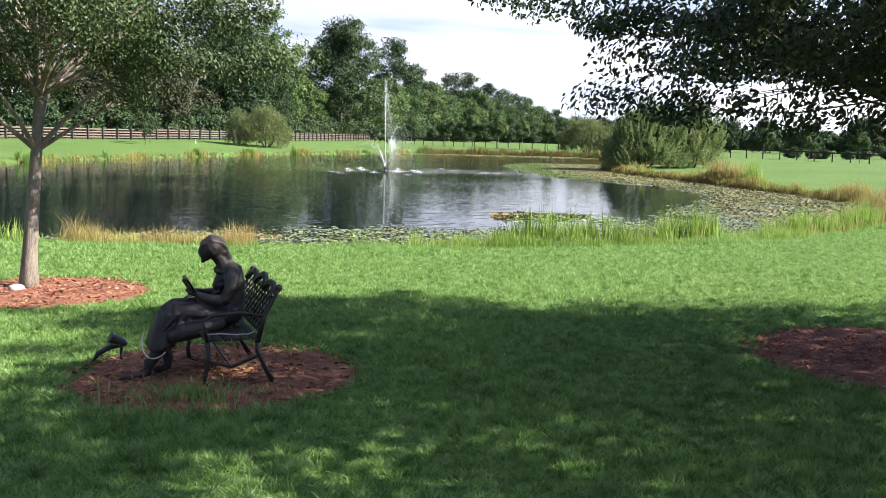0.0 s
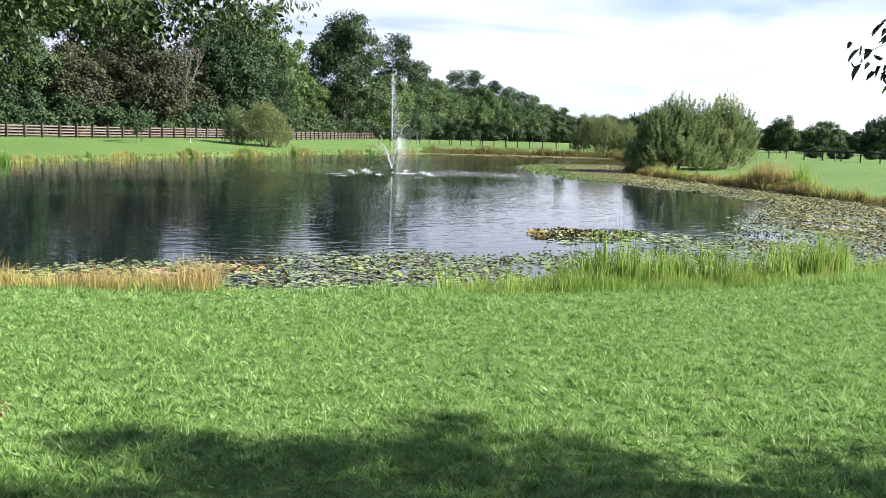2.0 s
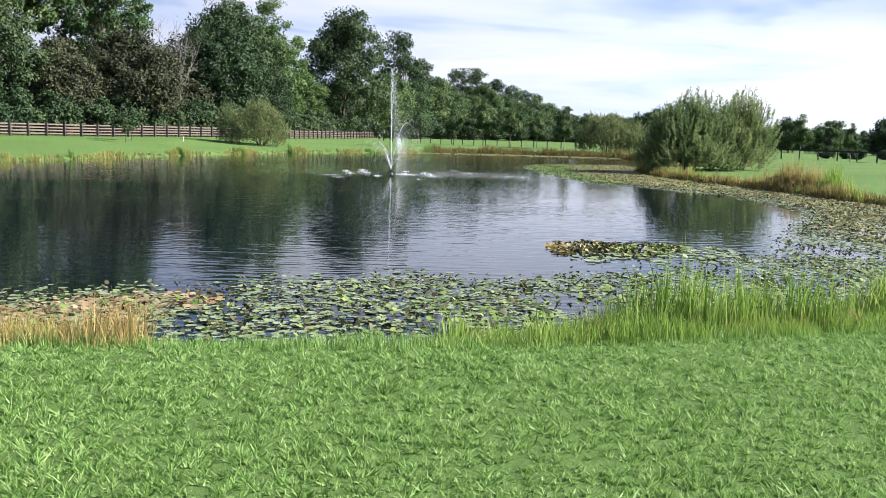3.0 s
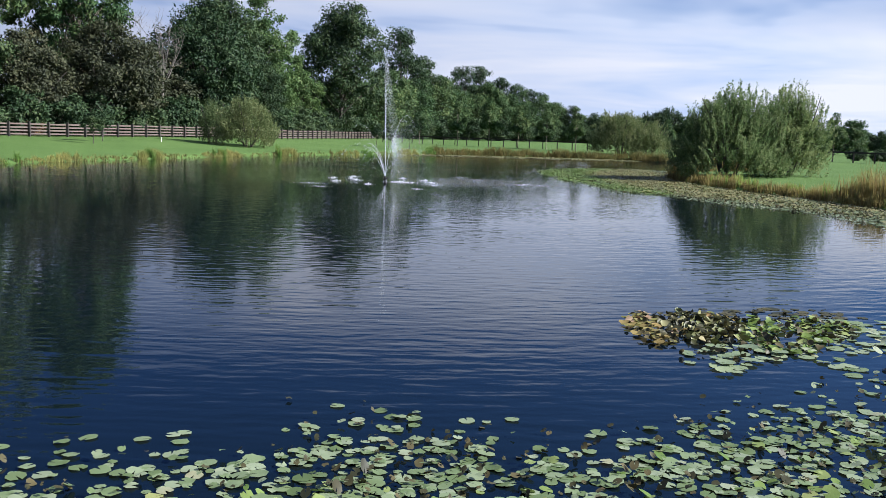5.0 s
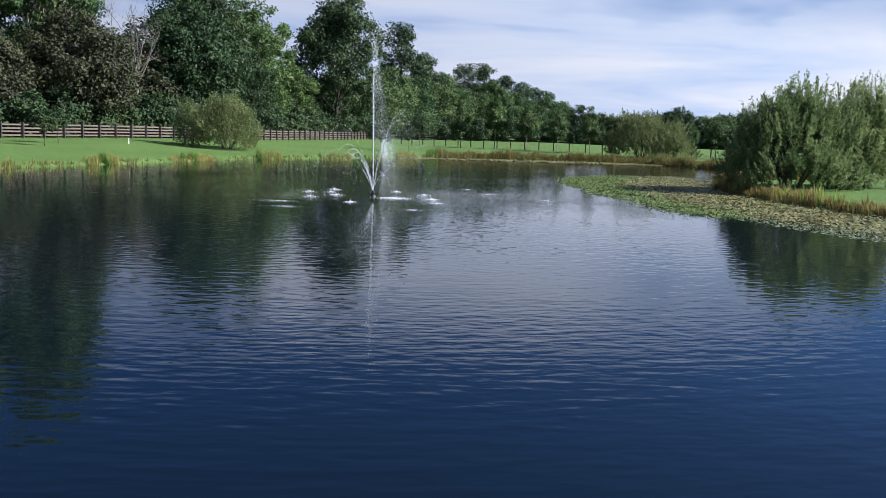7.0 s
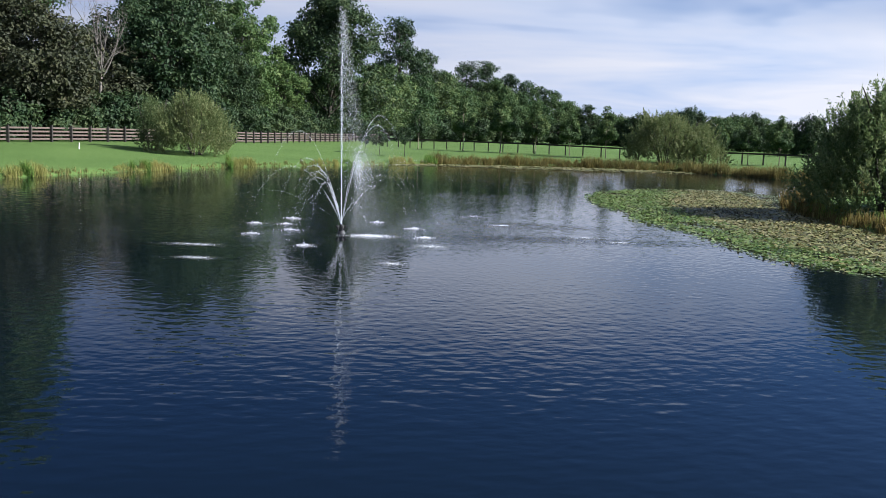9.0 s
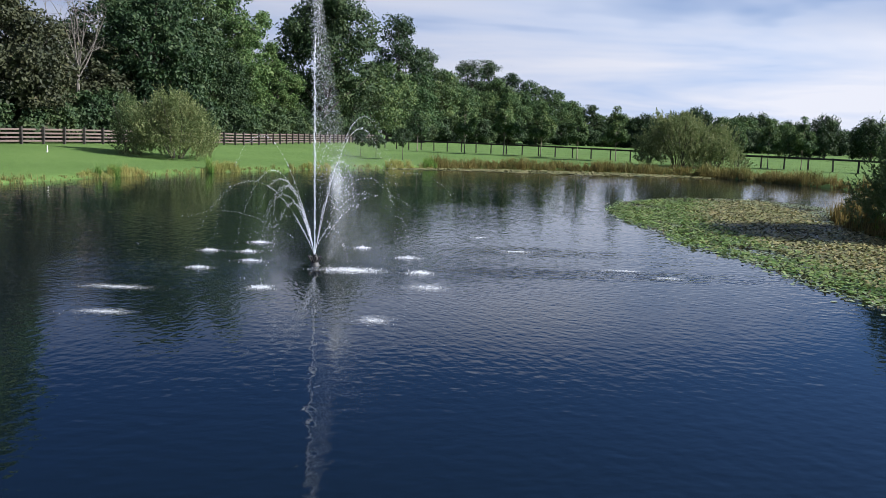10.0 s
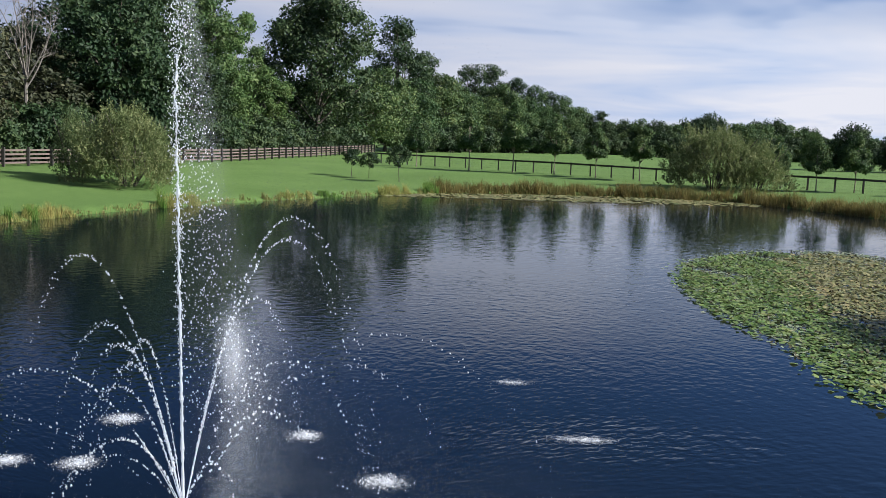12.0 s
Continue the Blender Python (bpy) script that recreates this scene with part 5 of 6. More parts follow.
pads("lily_pads", "brown sunken lily pads behind the patch", [(2.4, 32.9), (3.2, 33.7), (5.0, 33.9), (5.8, 33.3), (4.6, 33.0), (3.4, 32.9)], 60, 0.10, M_WITHER, 222, 0.01, 0.006, 0.1)
loose_pads("pale green lily pads floating in an open-water patch", ISLE_SOUTH, 46, 0.105, M_PAD, 203, 0.1)
loose_pads("pale green lily pads floating beside the near bank", LILY_NEAR, 34000, 0.075, M_PAD, 206, 0.40, (-4.6, -0.6, 20, 23.4))


# ---- fountain ----
FX, FY = -4.55, 69.1


def droplets(pos, size, rng):
    """Small four-sided drops, stretched a little along their fall."""
    n = len(pos)
    s = np.asarray(size)[:, None]
    c = np.array([[1, 0, -0.6], [-0.5, 0.87, -0.6], [-0.5, -0.87, -0.6], [0, 0, 1.3]])
    a = rng.uniform(0, 6.28, n)
    co, si = np.cos(a)[:, None], np.sin(a)[:, None]
    vx, vy = co * c[:, 0] - si * c[:, 1], si * c[:, 0] + co * c[:, 1]
    v = np.stack([vx, vy, np.broadcast_to(c[:, 2], vx.shape)], 2) * s[:, :, None] + pos[:, None, :]
    i = np.arange(n)[:, None] * 4
    f = np.stack([np.concatenate(q, 1) for q in ((i, i + 2, i + 1), (i, i + 1, i + 3), (i + 1, i + 2, i + 3), (i + 2, i, i + 3))], 1)
    return v.reshape(-1, 3), f.reshape(-1, 3)


def fountain():
    rng = np.random.default_rng(9)
    root = tagged(base("fountain", FX, FY, 0), "floating fountain with one tall white jet and low side jets", "fountain")
    s = Soup()
    a = np.arange(20) * 2 * np.pi / 20
    prof = [(0.05, -0.2), (0.14, -0.2), (0.17, -0.1), (0.16, -0.02), (0.11, 0.03), (0.08, 0.10)]
    v = np.concatenate([np.stack([r * np.cos(a), r * np.sin(a), np.full(20, z)], 1) for r, z in prof])
    f = [(i * 20 + k, i * 20 + (k + 1) % 20, (i + 1) * 20 + (k + 1) % 20, (i + 1) * 20 + k) for i in range(len(prof) - 1) for k in range(20)]
    s.add(v, f)
    body = s.link("float", M_PLASTIC, root, "black plastic float", smooth=True)
    nz = Soup()
    nz.tube([(0, 0, 0.08), (0, 0, 0.17), (0, 0, 0.28)], [0.09, 0.075, 0.04], 12)
    for k in range(10):
        t = k * 2 * math.pi / 10
        nz.tube([(0.10 * math.cos(t), 0.10 * math.sin(t), 0.12), (0.16 * math.cos(t), 0.16 * math.sin(t), 0.24)], [0.022, 0.016], 6)
    nz.link("nozzle", M_IRON, body, "dark nozzle head")
    drops, sizes = [], []
    # tall jet: solid core below, breaking into drops above
    top = 6.8
    core = Soup()
    z = np.linspace(0.28, top * 0.8, 90)
    rad = np.clip(0.018 - 0.013 * (z / top) ** 2 + rng.normal(0, 0.006, 90) * (0.4 + z / top), 0.006, 1)
    core.tube([(rng.normal(0, 0.006) * q / 3 - 0.012 * q, rng.normal(0, 0.006) * q / 3, q) for q in z], rad, 6)
    core.link("main_jet", M_SPRAY, root, "tall thin white water jet")
    n = 1300
    zz = 1.2 + rng.uniform(0, 1, n) ** 0.6 * (top - 1.2)
    wide = 0.012 + 0.05 * np.clip((zz - 1.5) / 5, 0, 1)
    drops.append(np.stack([rng.normal(0, 1, n) * wide - 0.012 * zz, rng.normal(0, 1, n) * wide, zz], 1))
    sizes.append(rng.uniform(0.004, 0.012, n))
    # drops falling back down wind of the jet
    n = 1700
    q = rng.uniform(0, 1, n)
    drops.append(np.stack([-0.05 + (0.06 + 1.0 * q ** 1.2) * rng.uniform(0.0, 1.0, n) + rng.normal(0, 0.05, n), rng.normal(0.1, 0.3, n) * (0.3 + q), top - 0.05 - q ** 0.8 * 5.4], 1))
    sizes.append(rng.uniform(0.004, 0.012, n))
    # left-hand jets stand full, those down wind are torn to drops
    jets = [(-3.1, 2.1, 3.2, 1), (-2.5, 2.1, 2.35, 1), (-1.65, 0.43, 1.8, 1), (-3.0, -0.9, 2.15, 1), (-0.6, -3.3, 1.75, 1), (-2.2, 4.05, 1.9, 1), (-1.5, 0.9, 2.0, 1),
            (2.15, 1.8, 3.75, 1), (1.9, 2.4, 3.45, 1), (0.8, 3.55, 2.6, 1), (2.58, -0.65, 2.3, 0), (2.8, -2.7, 2.0, 0), (0.9, -0.6, 1.1, 0), (-1.2, -2.2, 1.4, 0), (-4.9, 0.8, 1.35, 0), (4.5, 1.5, 2.4, 0), (3.0, 3.0, 1.8, 0), (-2.0, 1.6, 2.15, 1)]
    for dx, dy, h, full in jets:
        arc = lambda q: np.stack([dx * q, dy * q, 0.25 + 4 * (h - 0.25) * q * (1 - q) - 0.25 * q], -1)
        if full:
            jet = Soup()
            t = np.linspace(0, 0.15, 26)
            jet.tube(arc(t), np.linspace(0.0065, 0.004, 26) * rng.uniform(0.5, 1.3, 26), 5, cap=False)
            jet.link("side_jet", M_JET, root, "thin arching jet")
        n = 250 if full else 90
        q = 0.08 + 0.92 * rng.uniform(0, 1, n) ** 1.25
        knots = np.round(q * 44) / 44 + rng.normal(0, 0.006, n)
        p = arc(knots) + rng.normal(0, 1, (n, 3)) * (0.006 + 0.075 * np.clip(q - 0.3, 0, 1) ** 1.4)[:, None]
        p[:, 2] = np.maximum(p[:, 2], 0.01)
        drops.append(p)
        sizes.append((0.0035 + 0.014 * rng.uniform(0, 1, n) ** 1.9) * (1.1 - 0.45 * q))
    # thin mist carried off to one side
    n = 36000
    zz = np.concatenate([rng.normal(1.5, 0.75, n // 2), np.abs(rng.normal(0, 2.2, n - n // 2))])
    zz = np.abs(zz) + 0.08
    fall = rng.uniform(0, 1, 20000) ** 0.8
    fan = np.stack([(0.03 + 1.15 * fall ** 1.1) * rng.uniform(0, 1, 20000) ** 0.8, rng.normal(0.25, 0.35, 20000) * (0.2 + fall), 6.7 - 6.3 * fall], 1)
    m = np.stack([0.22 + 0.14 * zz + np.abs(rng.normal(0, 0.22 + 0.16 * zz, n)) * np.where(np.arange(n) < n // 2, 0.55, 1.6), rng.normal(0.5, 0.5, n), zz], 1)
    m, n = np.concatenate([m, fan]), n + 20000
    dv, df = droplets(m, rng.uniform(0.002, 0.0042, n), rng)
    tagged(link("mist", dv, df, M_MIST, root, "thin drifting mist"), kind="stuff")
    # fine spray drifting off low over the water
    drift = np.stack([0.3 + np.abs(rng.normal(0, 2.2, 42000)), rng.normal(-0.8, 1.7, 42000), 0.05 + np.abs(rng.normal(0, 0.75, 42000))], 1)
    dv, df = droplets(drift, rng.uniform(0.0016, 0.003, 42000), rng)
    tagged(link("mist", dv, df, M_MIST, root, "fine spray drifting low over the water"), kind="stuff")
    # a knot of mist on the down-wind jet, packed dense for the sun's glint
    knot = np.array([0.42, 0.5, 2.0]) + rng.normal(0, 1, (20000, 3)) * [0.085, 0.12, 0.26]
    dv, df = droplets(knot, rng.uniform(0.0022, 0.0045, 20000), rng)
    tagged(link("mist", dv, df, M_MIST, root, "dense knot of mist on a jet, standing for a sun glint"), kind="stuff")
    # foam where the jets come down: place, half length, half width, thin or full
    for dx, dy, rx, ry, thin in [(-2.57, -0.9, 0.36, 0.30, 0), (-3.1, 2.1, 0.36, 0.30, 0), (-1.65, 0.43, 0.42, 0.34, 0), (-2.1, 2.1, 0.36, 0.34, 0), (-2.2, 4.05, 0.42, 0.36, 0), (-0.6, -3.3, 0.36, 0.40, 0),
                                 (0.95, -0.6, 1.05, 0.62, 0), (0.8, 3.55, 0.34, 0.30, 0), (2.15, 1.8, 0.42, 0.34, 0), (2.58, -0.65, 0.42, 0.42, 0), (2.8, -2.7, 0.75, 0.8, 1), (-3.45, -3.75, 1.15, 0.42, 1),
                                 (-2.75, -6.2, 0.85, 0.42, 1), (2.0, -6.2, 0.5, 0.6, 1), (5.1, 3.8, 0.8, 0.3, 1), (7.6, 0.7, 0.8, 0.3, 1), (8.5, -0.3, 0.6, 0.3, 1), (4.2, 7.0, 0.5, 0.3, 1)]:
        k, rings = 22, 6
        ang = np.arange(k) * 2 * np.pi / k
        rim = 1 + 0.06 * np.sin(3 * ang + dx * 7) + rng.normal(0, 0.03, k)
        v = [[(0, 0, 0.012)]]
        for i in range(1, rings + 1):
            u = i / rings
            v.append(np.stack([u * rim * np.cos(ang), u * rim * np.sin(ang), np.where(u < 0.8, 0.006 + np.abs(rng.normal(0, 0.012, k)), 0.003)], 1))
        f = [(0, 1 + i, 1 + (i + 1) % k) for i in range(k)]
        for r in range(rings - 1):
            o = 1 + r * k
            for i in range(k):
                i2 = (i + 1) % k
                f += [(o + i, o + k + i, o + k + i2), (o + i, o + k + i2, o + i2)]
        sp = link("splash", np.concatenate([np.asarray(q, float) for q in v]), f, M_FOAM_THIN if thin else M_FOAM, root, "white foam where a jet lands")
        sp.matrix_local = Matrix.Translation((dx, dy, 0.0)) @ Matrix.Diagonal((rx * 1.35, ry * 1.35, 1, 1))
        n = int((70 if thin else 240) * rx * 2)
        away = np.abs(rng.normal(0, 0.45, n))
        turn = rng.uniform(0, 6.28, n)
        rise = 0.012 if thin else 0.035
        drops.append(np.stack([dx + rx * away * np.cos(turn), dy + ry * away * np.sin(turn), 0.006 + np.abs(rng.normal(0, rise, n)) * np.exp(-2 * away)], 1))
        sizes.append(rng.uniform(0.003, 0.006 if thin else 0.012, n))
    dv, df = droplets(np.concatenate(drops), np.concatenate(sizes), rng)
    tagged(link("spray", dv, df, M_SPRAY, root, "loose white drops"), kind="stuff")


fountain()


# ---- bench and statue ----
def bench():
    root = tagged(new("garden_bench"), "black cast-iron garden bench with three-humped lattice back", "bench")
    # local: x along the bench, y to the back, z up
    root.matrix_world = BENCH
    w, sd = 1.12, 0.44
    for sx in (-w / 2, w / 2):
        e = Soup()
        e.tube([(sx, 0.02, 0.0), (sx, 0.0, 0.12), (sx, 0.03, 0.28), (sx, 0.02, 0.42)], [0.026, 0.02, 0.018, 0.024], 6)
        e.tube([(sx, sd + 0.16, 0.0), (sx, sd + 0.07, 0.16), (sx, sd, 0.32), (sx, sd, 0.44)], [0.028, 0.021, 0.019, 0.024], 6)
        e.tube([(sx, sd, 0.40), (sx, sd + 0.06, 0.62), (sx, sd + 0.15, 0.80), (sx, sd + 0.18, 0.86)], [0.026, 0.022, 0.02, 0.03], 6)
        e.ball((sx, sd + 0.18, 0.86), (0.034, 0.034, 0.034), None, 8, 6)
        e.tube([(sx, sd + 0.05, 0.62), (sx, sd - 0.15, 0.66), (sx, 0.06, 0.645), (sx, -0.02, 0.60), (sx, 0.0, 0.52), (sx, 0.02, 0.42)], [0.014, 0.016, 0.016, 0.018, 0.014, 0.015], 6)
        e.tube([(sx, 0.02, 0.26), (sx, sd * 0.5, 0.20), (sx, sd, 0.28)], [0.014, 0.018, 0.014], 5)
        e.link("side_frame", M_IRON, root, smooth=True)
    for k in range(6):
        s = Soup()
        s.box((0, 0.03 + k * 0.078, 0.435), (w + 0.02, 0.058, 0.022))
        s.link("seat_slat", M_IRON, root)
    b = Soup()

    def back(u, v):
        """A point of the leaning back: u along, v up from the seat."""
        return (u * w / 2, sd + 0.015 + 0.16 * (v / 0.45) ** 1.3, 0.44 + v)

    def rim(u):
        return 0.34 + 0.085 * abs(math.cos(u * math.pi * 1.5)) ** 0.7 + 0.03 * (1 - abs(u))

    us = np.linspace(-1, 1, 37)
    b.tube([back(u, rim(u)) for u in us], [0.03] * 37, 6)
    b.tube([back(u, 0.05) for u in (-1, 0, 1)], [0.016] * 3, 5)
    for k in range(-6, 14):
        for sgn in (1, -1):
            pts = []
            for q in np.linspace(0, 1, 9):
                u, v = sgn * (-1 + k * 0.19 + q * 0.62), 0.05 + q * 0.34
                if abs(u) <= 1 and v <= rim(u):
                    pts.append(back(u, v))
            if len(pts) > 1:
                b.tube(pts, [0.009] * len(pts), 4, cap=False)
    b.link("lattice_back", M_IRON, root, "lattice back with three humps")
    st = Soup()
    st.tube([(-w / 2, 0.22, 0.20), (0, 0.22, 0.18), (w / 2, 0.22, 0.20)], [0.012] * 3, 5)
    st.link("stretcher", M_IRON, root)


def statue():
    """Seated bronze reader, one plain fused mesh."""
    s = Soup()
    R = lambda rx=0, ry=0, rz=0: Euler((radians(rx), radians(ry), radians(rz))).to_matrix()
    # x across, y forwards is negative, z up; seat at 0.45
    s.ball((0, 0.24, 0.56), (0.175, 0.16, 0.13))
    s.tube([(0, 0.27, 0.55), (0, 0.28, 0.68), (0, 0.26, 0.80), (0, 0.21, 0.93), (0, 0.16, 1.0)], [0.145, 0.118, 0.125, 0.122, 0.06], 14)
    s.ball((0, 0.22, 0.86), (0.155, 0.10, 0.15), R(20))
    s.ball((0, 0.15, 0.83), (0.11, 0.06, 0.075))
    # neck, bowed head, face, hair drawn back over the nape
    s.tube([(0, 0.17, 0.98), (0, 0.12, 1.05), (0, 0.075, 1.09)], [0.07, 0.058, 0.056], 10)
    s.ball((0, 0.035, 1.15), (0.083, 0.104, 0.096), R(25))
    s.ball((0, -0.022, 1.10), (0.06, 0.05, 0.075), R(32))
    s.tube([(0, -0.062, 1.115), (0, -0.074, 1.09), (0, -0.06, 1.082)], [0.006, 0.009, 0.009], 6)
    s.ball((0, -0.028, 1.035), (0.026, 0.022, 0.02))
    s.ball((0, 0.055, 1.16), (0.096, 0.11, 0.10), R(25))
    s.ball((0, 0.14, 1.12), (0.06, 0.05, 0.055))
    for k in range(7):
        x = -0.069 + k * 0.023
        s.tube([(x * 0.7, -0.055, 1.20 - abs(x) * 0.35), (x * 1.15, 0.03, 1.263 - abs(x) * 0.55), (x * 1.1, 0.12, 1.228 - abs(x) * 0.4), (x * 0.6, 0.172, 1.14)], [0.009, 0.012, 0.012, 0.011], 6)
    s.tube([(0, 0.135, 1.14), (0, 0.175, 1.07), (0, 0.225, 0.99), (0, 0.27, 0.90)], [0.042, 0.038, 0.032, 0.016], 8)
    for sx in (-1, 1):
        s.ball((sx * 0.077, 0.045, 1.115), (0.012, 0.022, 0.028))
        s.ball((sx * 0.145, 0.215, 0.93), (0.062, 0.064, 0.07))
        s.tube([(sx * 0.155, 0.215, 0.93), (sx * 0.20, 0.225, 0.81), (sx * 0.205, 0.175, 0.70)], [0.068, 0.066, 0.058], 10)
        s.tube([(sx * 0.205, 0.175, 0.70), (sx * 0.155, 0.05, 0.715), (sx * 0.085, -0.06, 0.755)], [0.058, 0.046, 0.026], 10)
        s.ball((sx * 0.075, -0.085, 0.765), (0.034, 0.048, 0.026))
        s.tube([(sx * 0.095, 0.22, 0.545), (sx * 0.105, -0.02, 0.585), (sx * 0.10, -0.24, 0.60)], [0.115, 0.105, 0.092], 12)
        y0 = -0.36 - 0.09 * sx
        s.tube([(sx * 0.10, -0.23, 0.59), (sx * 0.10, -0.29, 0.38), (sx * 0.09, y0 + 0.02, 0.14)], [0.09, 0.07, 0.045], 12)
        s.tube([(sx * 0.085, y0 + 0.02, 0.20), (sx * 0.085, y0 + 0.01, 0.07)], [0.043, 0.038], 8)
        s.ball((sx * 0.088, y0 - 0.095, 0.055), (0.042, 0.15, 0.036), R(7))
    s.tube([(0.10 * math.cos(q), 0.165 + 0.075 * math.sin(q), 0.985 - 0.035 * math.cos(q * 0.5) ** 2 + 0.02 * math.sin(q)) for q in np.linspace(0, 6.28, 17)], [0.018] * 17, 6)
    for q in range(5):
        z = 0.66 + q * 0.055
        s.tube([(-0.14, 0.16, z), (-0.06, 0.115 - 0.01 * (q % 2), z - 0.02), (0.05, 0.115, z - 0.03), (0.14, 0.16, z + 0.01)], [0.01, 0.016, 0.016, 0.01], 6)
    # long skirt drawn over the knees and falling to the shins
    s.ball((0, 0.0, 0.585), (0.235, 0.28, 0.10), R(-5))
    s.tube([(0.19, 0.20, 0.50), (0.215, 0.02, 0.47), (0.205, -0.16, 0.44), (0.17, -0.26, 0.40)], [0.05, 0.075, 0.08, 0.06], 10)
    s.ball((0, -0.22, 0.585), (0.185, 0.125, 0.10))
    rows = [((0, -0.235, 0.58), 0.172, 0.115), ((0, -0.275, 0.46), 0.178, 0.118), ((0, -0.298, 0.39), 0.184, 0.124), ((0, -0.315, 0.315), 0.192, 0.13), ((0, -0.32, 0.29), 0.186, 0.126)]
    k = 36
    v, f = [], []
    for c, rx, ry in rows:
        for q in range(k):
            t = 2 * math.pi * q / k
            w = 1 + 0.055 * math.sin(t * 7 + c[2] * 5) * (0.62 - c[2]) * 2.4
            v.append((c[0] + rx * w * math.cos(t), c[1] + ry * w * math.sin(t), c[2] + 0.02 * math.sin(t * 3)))
    for i in range(len(rows) - 1):
        for q in range(k):
            q2 = (q + 1) % k
            f.append((i * k + q, (i + 1) * k + q, (i + 1) * k + q2, i * k + q2))
    f += [tuple(range(k)), tuple(reversed(range(4 * k, 5 * k)))]
    s.add(v, f)
    for q in range(6):
        y = 0.18 - q * 0.075
        for sx in (-1, 1):
            s.tube([(sx * 0.13, y + 0.05, 0.655 - q * 0.004), (sx * 0.195, y - 0.01, 0.60), (sx * 0.20, y - 0.09, 0.50), (sx * 0.185, y - 0.15, 0.43)], [0.006, 0.012, 0.012, 0.006], 6)
    s.tube([(-0.08, 0.05, 0.675), (0.02, -0.10, 0.69), (0.10, -0.24, 0.675)], [0.012, 0.02, 0.012], 6)
    s.tube([(0.09, 0.04, 0.675), (0.0, -0.14, 0.69), (-0.09, -0.26, 0.67)], [0.012, 0.018, 0.012], 6)
    # the upper body sits back against the bench
    for q in s.v:
        q[:, 1] += 0.085 * np.clip((q[:, 2] - 0.58) / 0.5, 0, 1)
    ob = s.link("statue", M_BRONZE, None)
    ob.matrix_world = BENCH @ pose(0.0, 0.02, 0.0)
    r = ob.modifiers.new("fuse", "REMESH")
    r.mode, r.voxel_size, r.use_smooth_shade = "VOXEL", 0.0105, True
    sm = ob.modifiers.new("ease", "SMOOTH")
    sm.factor, sm.iterations = 0.5, 4
    tagged(ob, "dark bronze statue of a seated woman reading a book", "statue")


def open_book():
    root = tagged(new("open_book"), "open bronze book held by the statue, page edge painted sunlit white", "book")
    root.matrix_world = BENCH @ pose(0, -0.06, 0.80, -58, 0, 0)
    for sx in (-1, 1):
        s = Soup()
        n = 7
        v, f = [], []
        for z in (-0.012, 0.010):
            for j in range(2):
                for i in range(n):
                    t = i / (n - 1)
                    v.append((sx * 0.125 * t, -0.09 + 0.18 * j, z + 0.022 * math.sin(t * 2.6) + 0.012 * t))
        for j in range(n - 1):
            f += [(j, j + 1, n + j + 1, n + j), (2 * n + j, 3 * n + j, 3 * n + j + 1, 2 * n + j + 1), (j, 2 * n + j, 2 * n + j + 1, j + 1), (n + j, n + j + 1, 3 * n + j + 1, 3 * n + j)]
        f.append((n - 1, 3 * n - 1 - n + 0, 4 * n - 1, 2 * n - 1))
        s.add(v, f)
        s.link("cover", M_BRONZE, root)
        # top page edge, its sunlight put into a white strip
        e = Soup()
        e.tube([(sx * 0.125 * t, 0.093, 0.004 + 0.022 * math.sin(t * 2.6) + 0.012 * t) for t in (0.05, 0.3, 0.55, 0.8, 0.98)], [0.0075] * 5, 6)
        e.link("page_edge", M_WHITE, root, "page edge painted white for the sunlight on it")


bz = land_at(-2.0, 8.1) + 0.01
BENCH = pose(-2.19, 7.95, bz, 0, 0, -67)
bench()
statue()
open_book()


# thin pale strips standing for the highlights on skirt hem and armrest
def pale_edge_strips():
    c = Soup()
    t = np.linspace(-0.35, 1.25, 15)
    c.tube([(0.212 * math.cos(q * 1.5), -0.345 - 0.165 * math.sin(q * 1.5) + 0.05 * q, 0.30 - 0.10 * math.sin((q + 0.35) / 1.6 * math.pi) + 0.08 * q) for q in t], [0.006] * 15, 6)
    ob = c.link("cord", M_PALE_EDGE, None, smooth=True)
    ob.matrix_world = BENCH
    tagged(ob, "thin pale strip round the statue's skirt, standing for the hem's highlight", "cord")
    d = Soup()
    d.tube([(0.40, 0.02, 0.455), (0.43, 0.15, 0.46), (0.47, 0.27, 0.455), (0.52, 0.37, 0.465), (0.54, 0.42, 0.49)], [0.006] * 5, 6)
    ob = d.link("cord", M_PALE_EDGE, None, smooth=True)
    ob.matrix_world = BENCH
    tagged(ob, "thin pale strip along the bench seat, standing for the armrest's highlight", "cord")


pale_edge_strips()


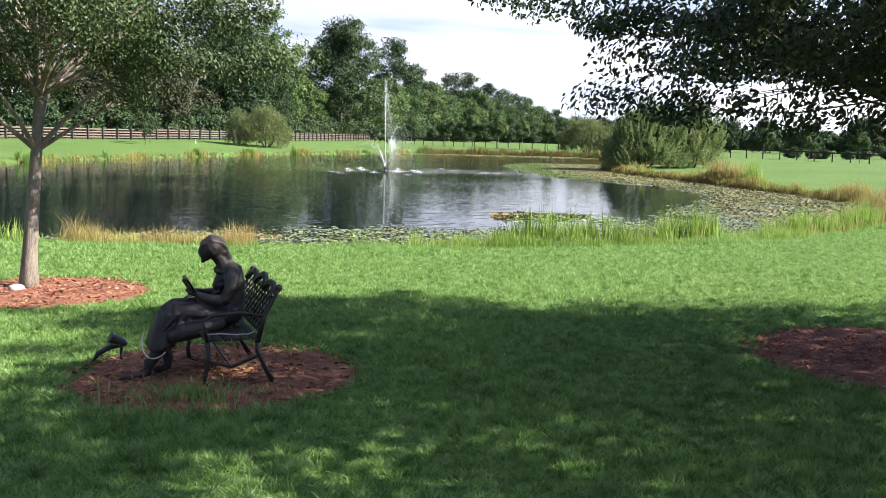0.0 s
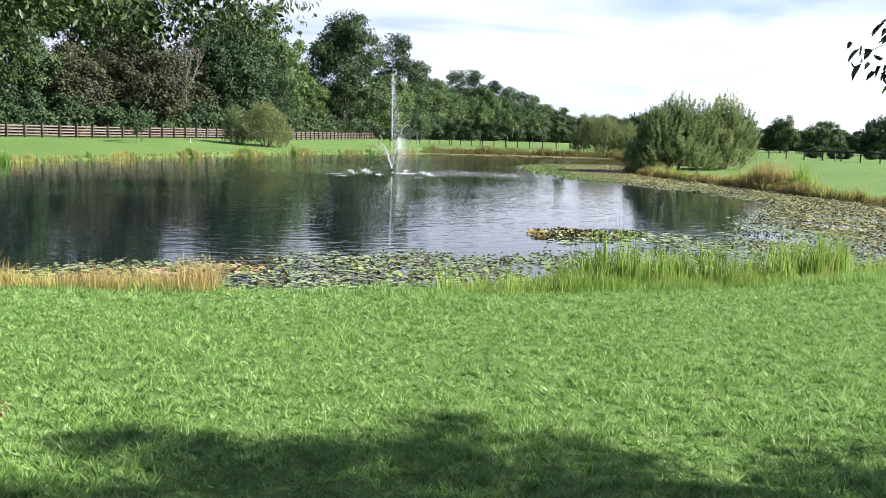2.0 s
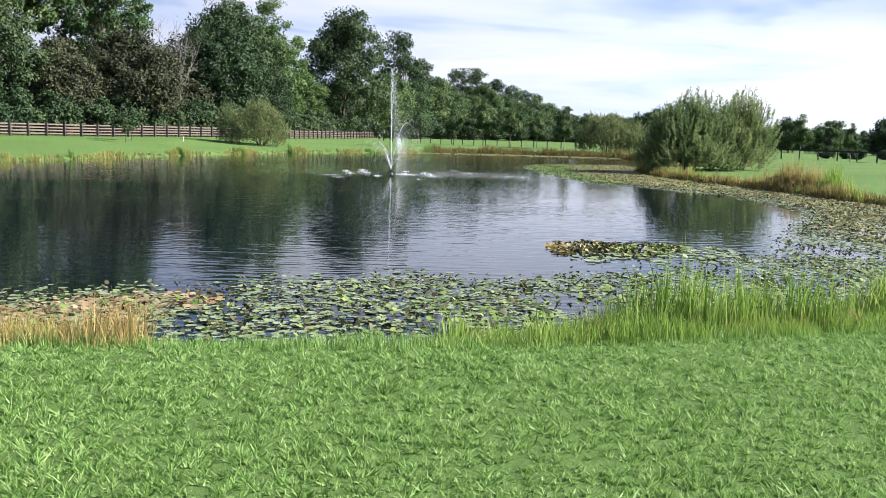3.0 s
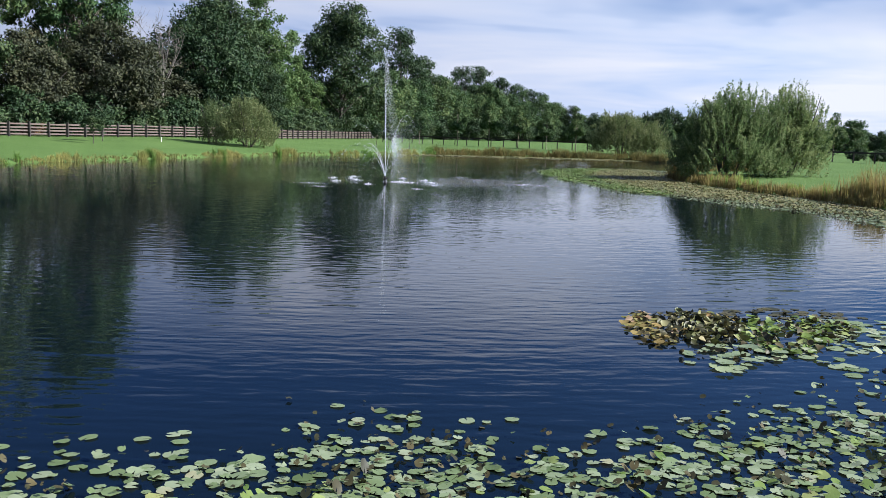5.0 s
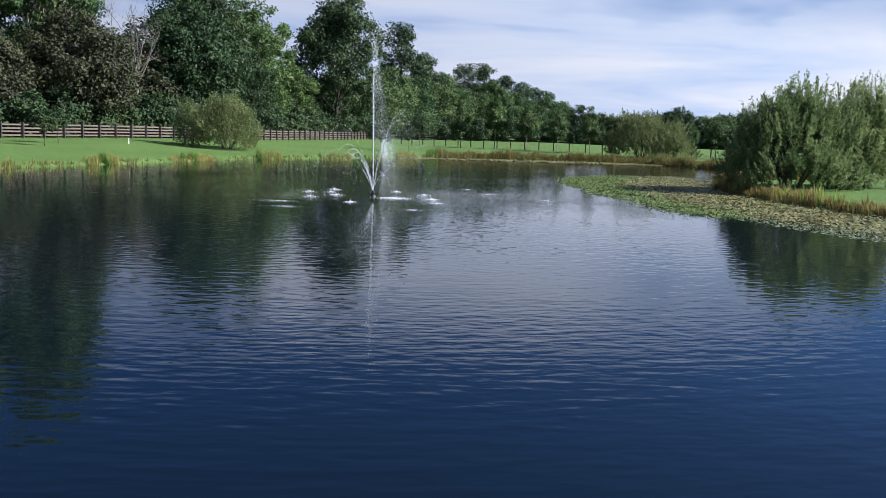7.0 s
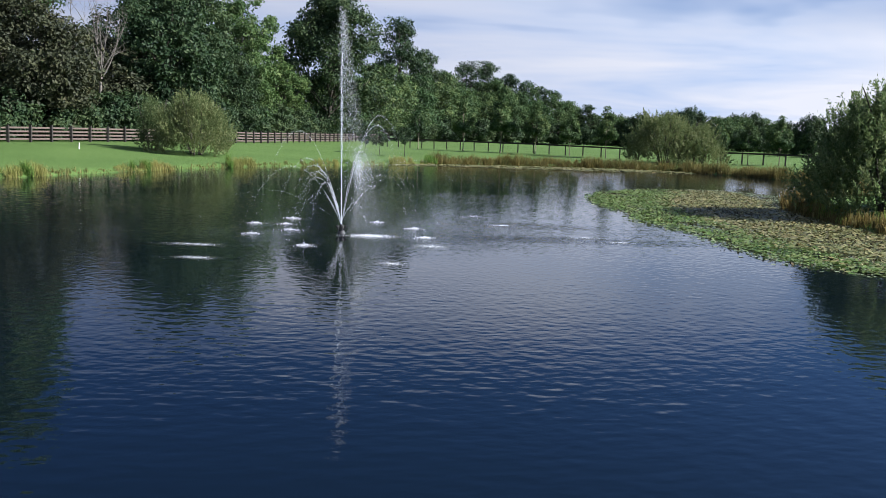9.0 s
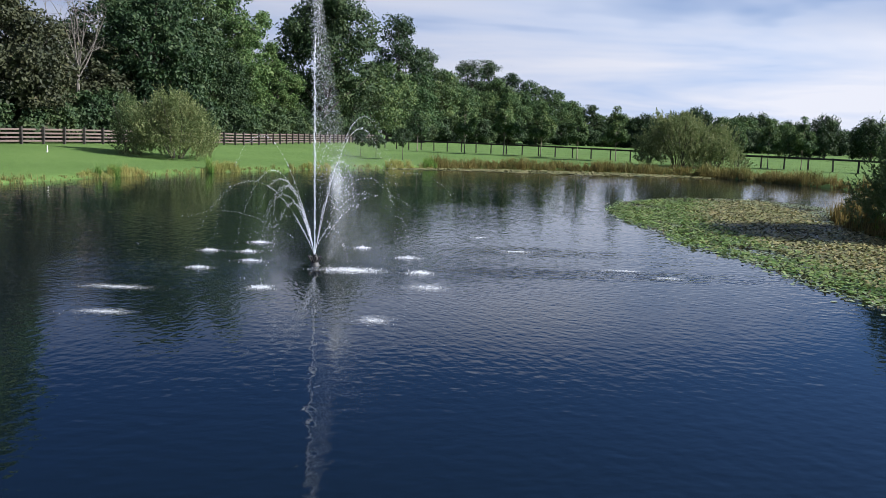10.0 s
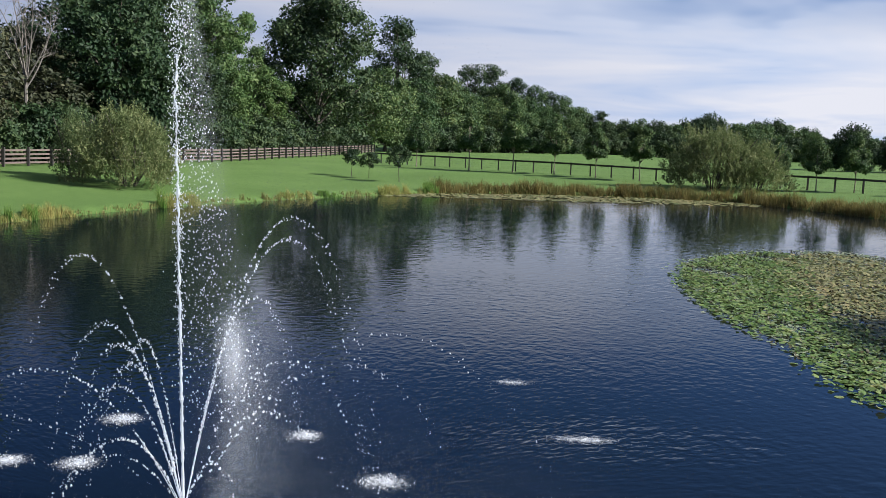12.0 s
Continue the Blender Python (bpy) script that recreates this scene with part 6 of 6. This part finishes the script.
def garden_spotlight():
    x, y = -3.02, 8.4
    root = tagged(base("garden_spotlight", x, y, land_at(x, y), 35, 0.82), "small black garden spotlight on a stake in the mulch", "spotlight")
    st = Soup()
    st.tube([(0, 0, -0.1), (0, 0, 0.16), (0.01, 0, 0.22)], [0.016, 0.018, 0.02], 8)
    st.link("stake", M_IRON, root)
    hd = Soup()
    hd.tube([(0.06, 0, 0.215), (0.03, 0, 0.235), (-0.06, 0, 0.285), (-0.12, 0, 0.315)], [0.03, 0.05, 0.058, 0.066], 12)
    head = hd.link("lamp_head", M_PLASTIC, root)
    hs = Soup()
    hs.tube([(-0.115, 0, 0.312), (-0.125, 0, 0.317)], [0.05, 0.05], 12)
    hs.link("lens", M_PLASTIC, head, "dull glass lens")
    br = Soup()
    br.tube([(0.02, 0, 0.20), (-0.10, 0.06, 0.19), (-0.24, 0.08, 0.12), (-0.30, 0.09, 0.03)], [0.012, 0.03, 0.03, 0.012], 8)
    br.link("bracket", M_IRON, root)


garden_spotlight()


def stone(name, label, x, y, z, sx, sy, sz, seed, mat, category):
    rng = np.random.default_rng(seed)
    bm = bmesh.new()
    bmesh.ops.create_icosphere(bm, subdivisions=3, radius=1.0)
    for v in bm.verts:
        k = 1 + 0.18 * noise.noise(v.co * 1.7 + Vector((seed, 0, 0))) + 0.05 * noise.noise(v.co * 5)
        v.co = Vector((v.co.x * sx * k, v.co.y * sy * k, v.co.z * sz * k))
    ob = part(name, bm, mat, None, smooth=True)
    ob.location = (x, y, z)
    return tagged(ob, label, category)


stone("stone", "pale flat stone at the crabapple's foot", -5.93, 12.45, land_at(-5.93, 12.45) + 0.06, 0.13, 0.10, 0.06, 3, M_STONE, "stone")


def marker():
    x, y = -31.2, 114.0
    root = tagged(base("lawn_marker", x, y, land_at(x, y), 0, 0.8), "small white marker post on the far lawn", "marker post")
    p = Soup()
    p.tube([(0, 0, -0.1), (0, 0, 0.16), (0, 0, 0.22), (0.02, 0, 0.58)], [0.08, 0.075, 0.05, 0.045], 10)
    post = p.link("post", M_WHITE, root)
    q = Soup()
    q.ball((0.02, 0, 0.59), (0.055, 0.055, 0.04))
    q.link("cap", M_WHITE, post, smooth=True)


marker()


def bed_grass():
    rng = np.random.default_rng(17)
    n = 900
    t = rng.uniform(0, 2 * np.pi, n)
    r = np.abs(rng.normal(0, 1, n)) * 0.3
    x, y = -2.05 + r * np.cos(t) * 1.2, 7.15 + r * np.sin(t) * 0.8
    v, f = blade_arrays(np.stack([x, y, land(x, y)], 1), rng.uniform(0.2, 0.8, n), rng.uniform(0.06, 0.16, n), rng.uniform(0.006, 0.012, n), rng)
    tagged(link("tufted_grass", v, f, M_BLADE), "uncut grass tufts growing into the mulch by the bench", "grass", kind="stuff")


bed_grass()
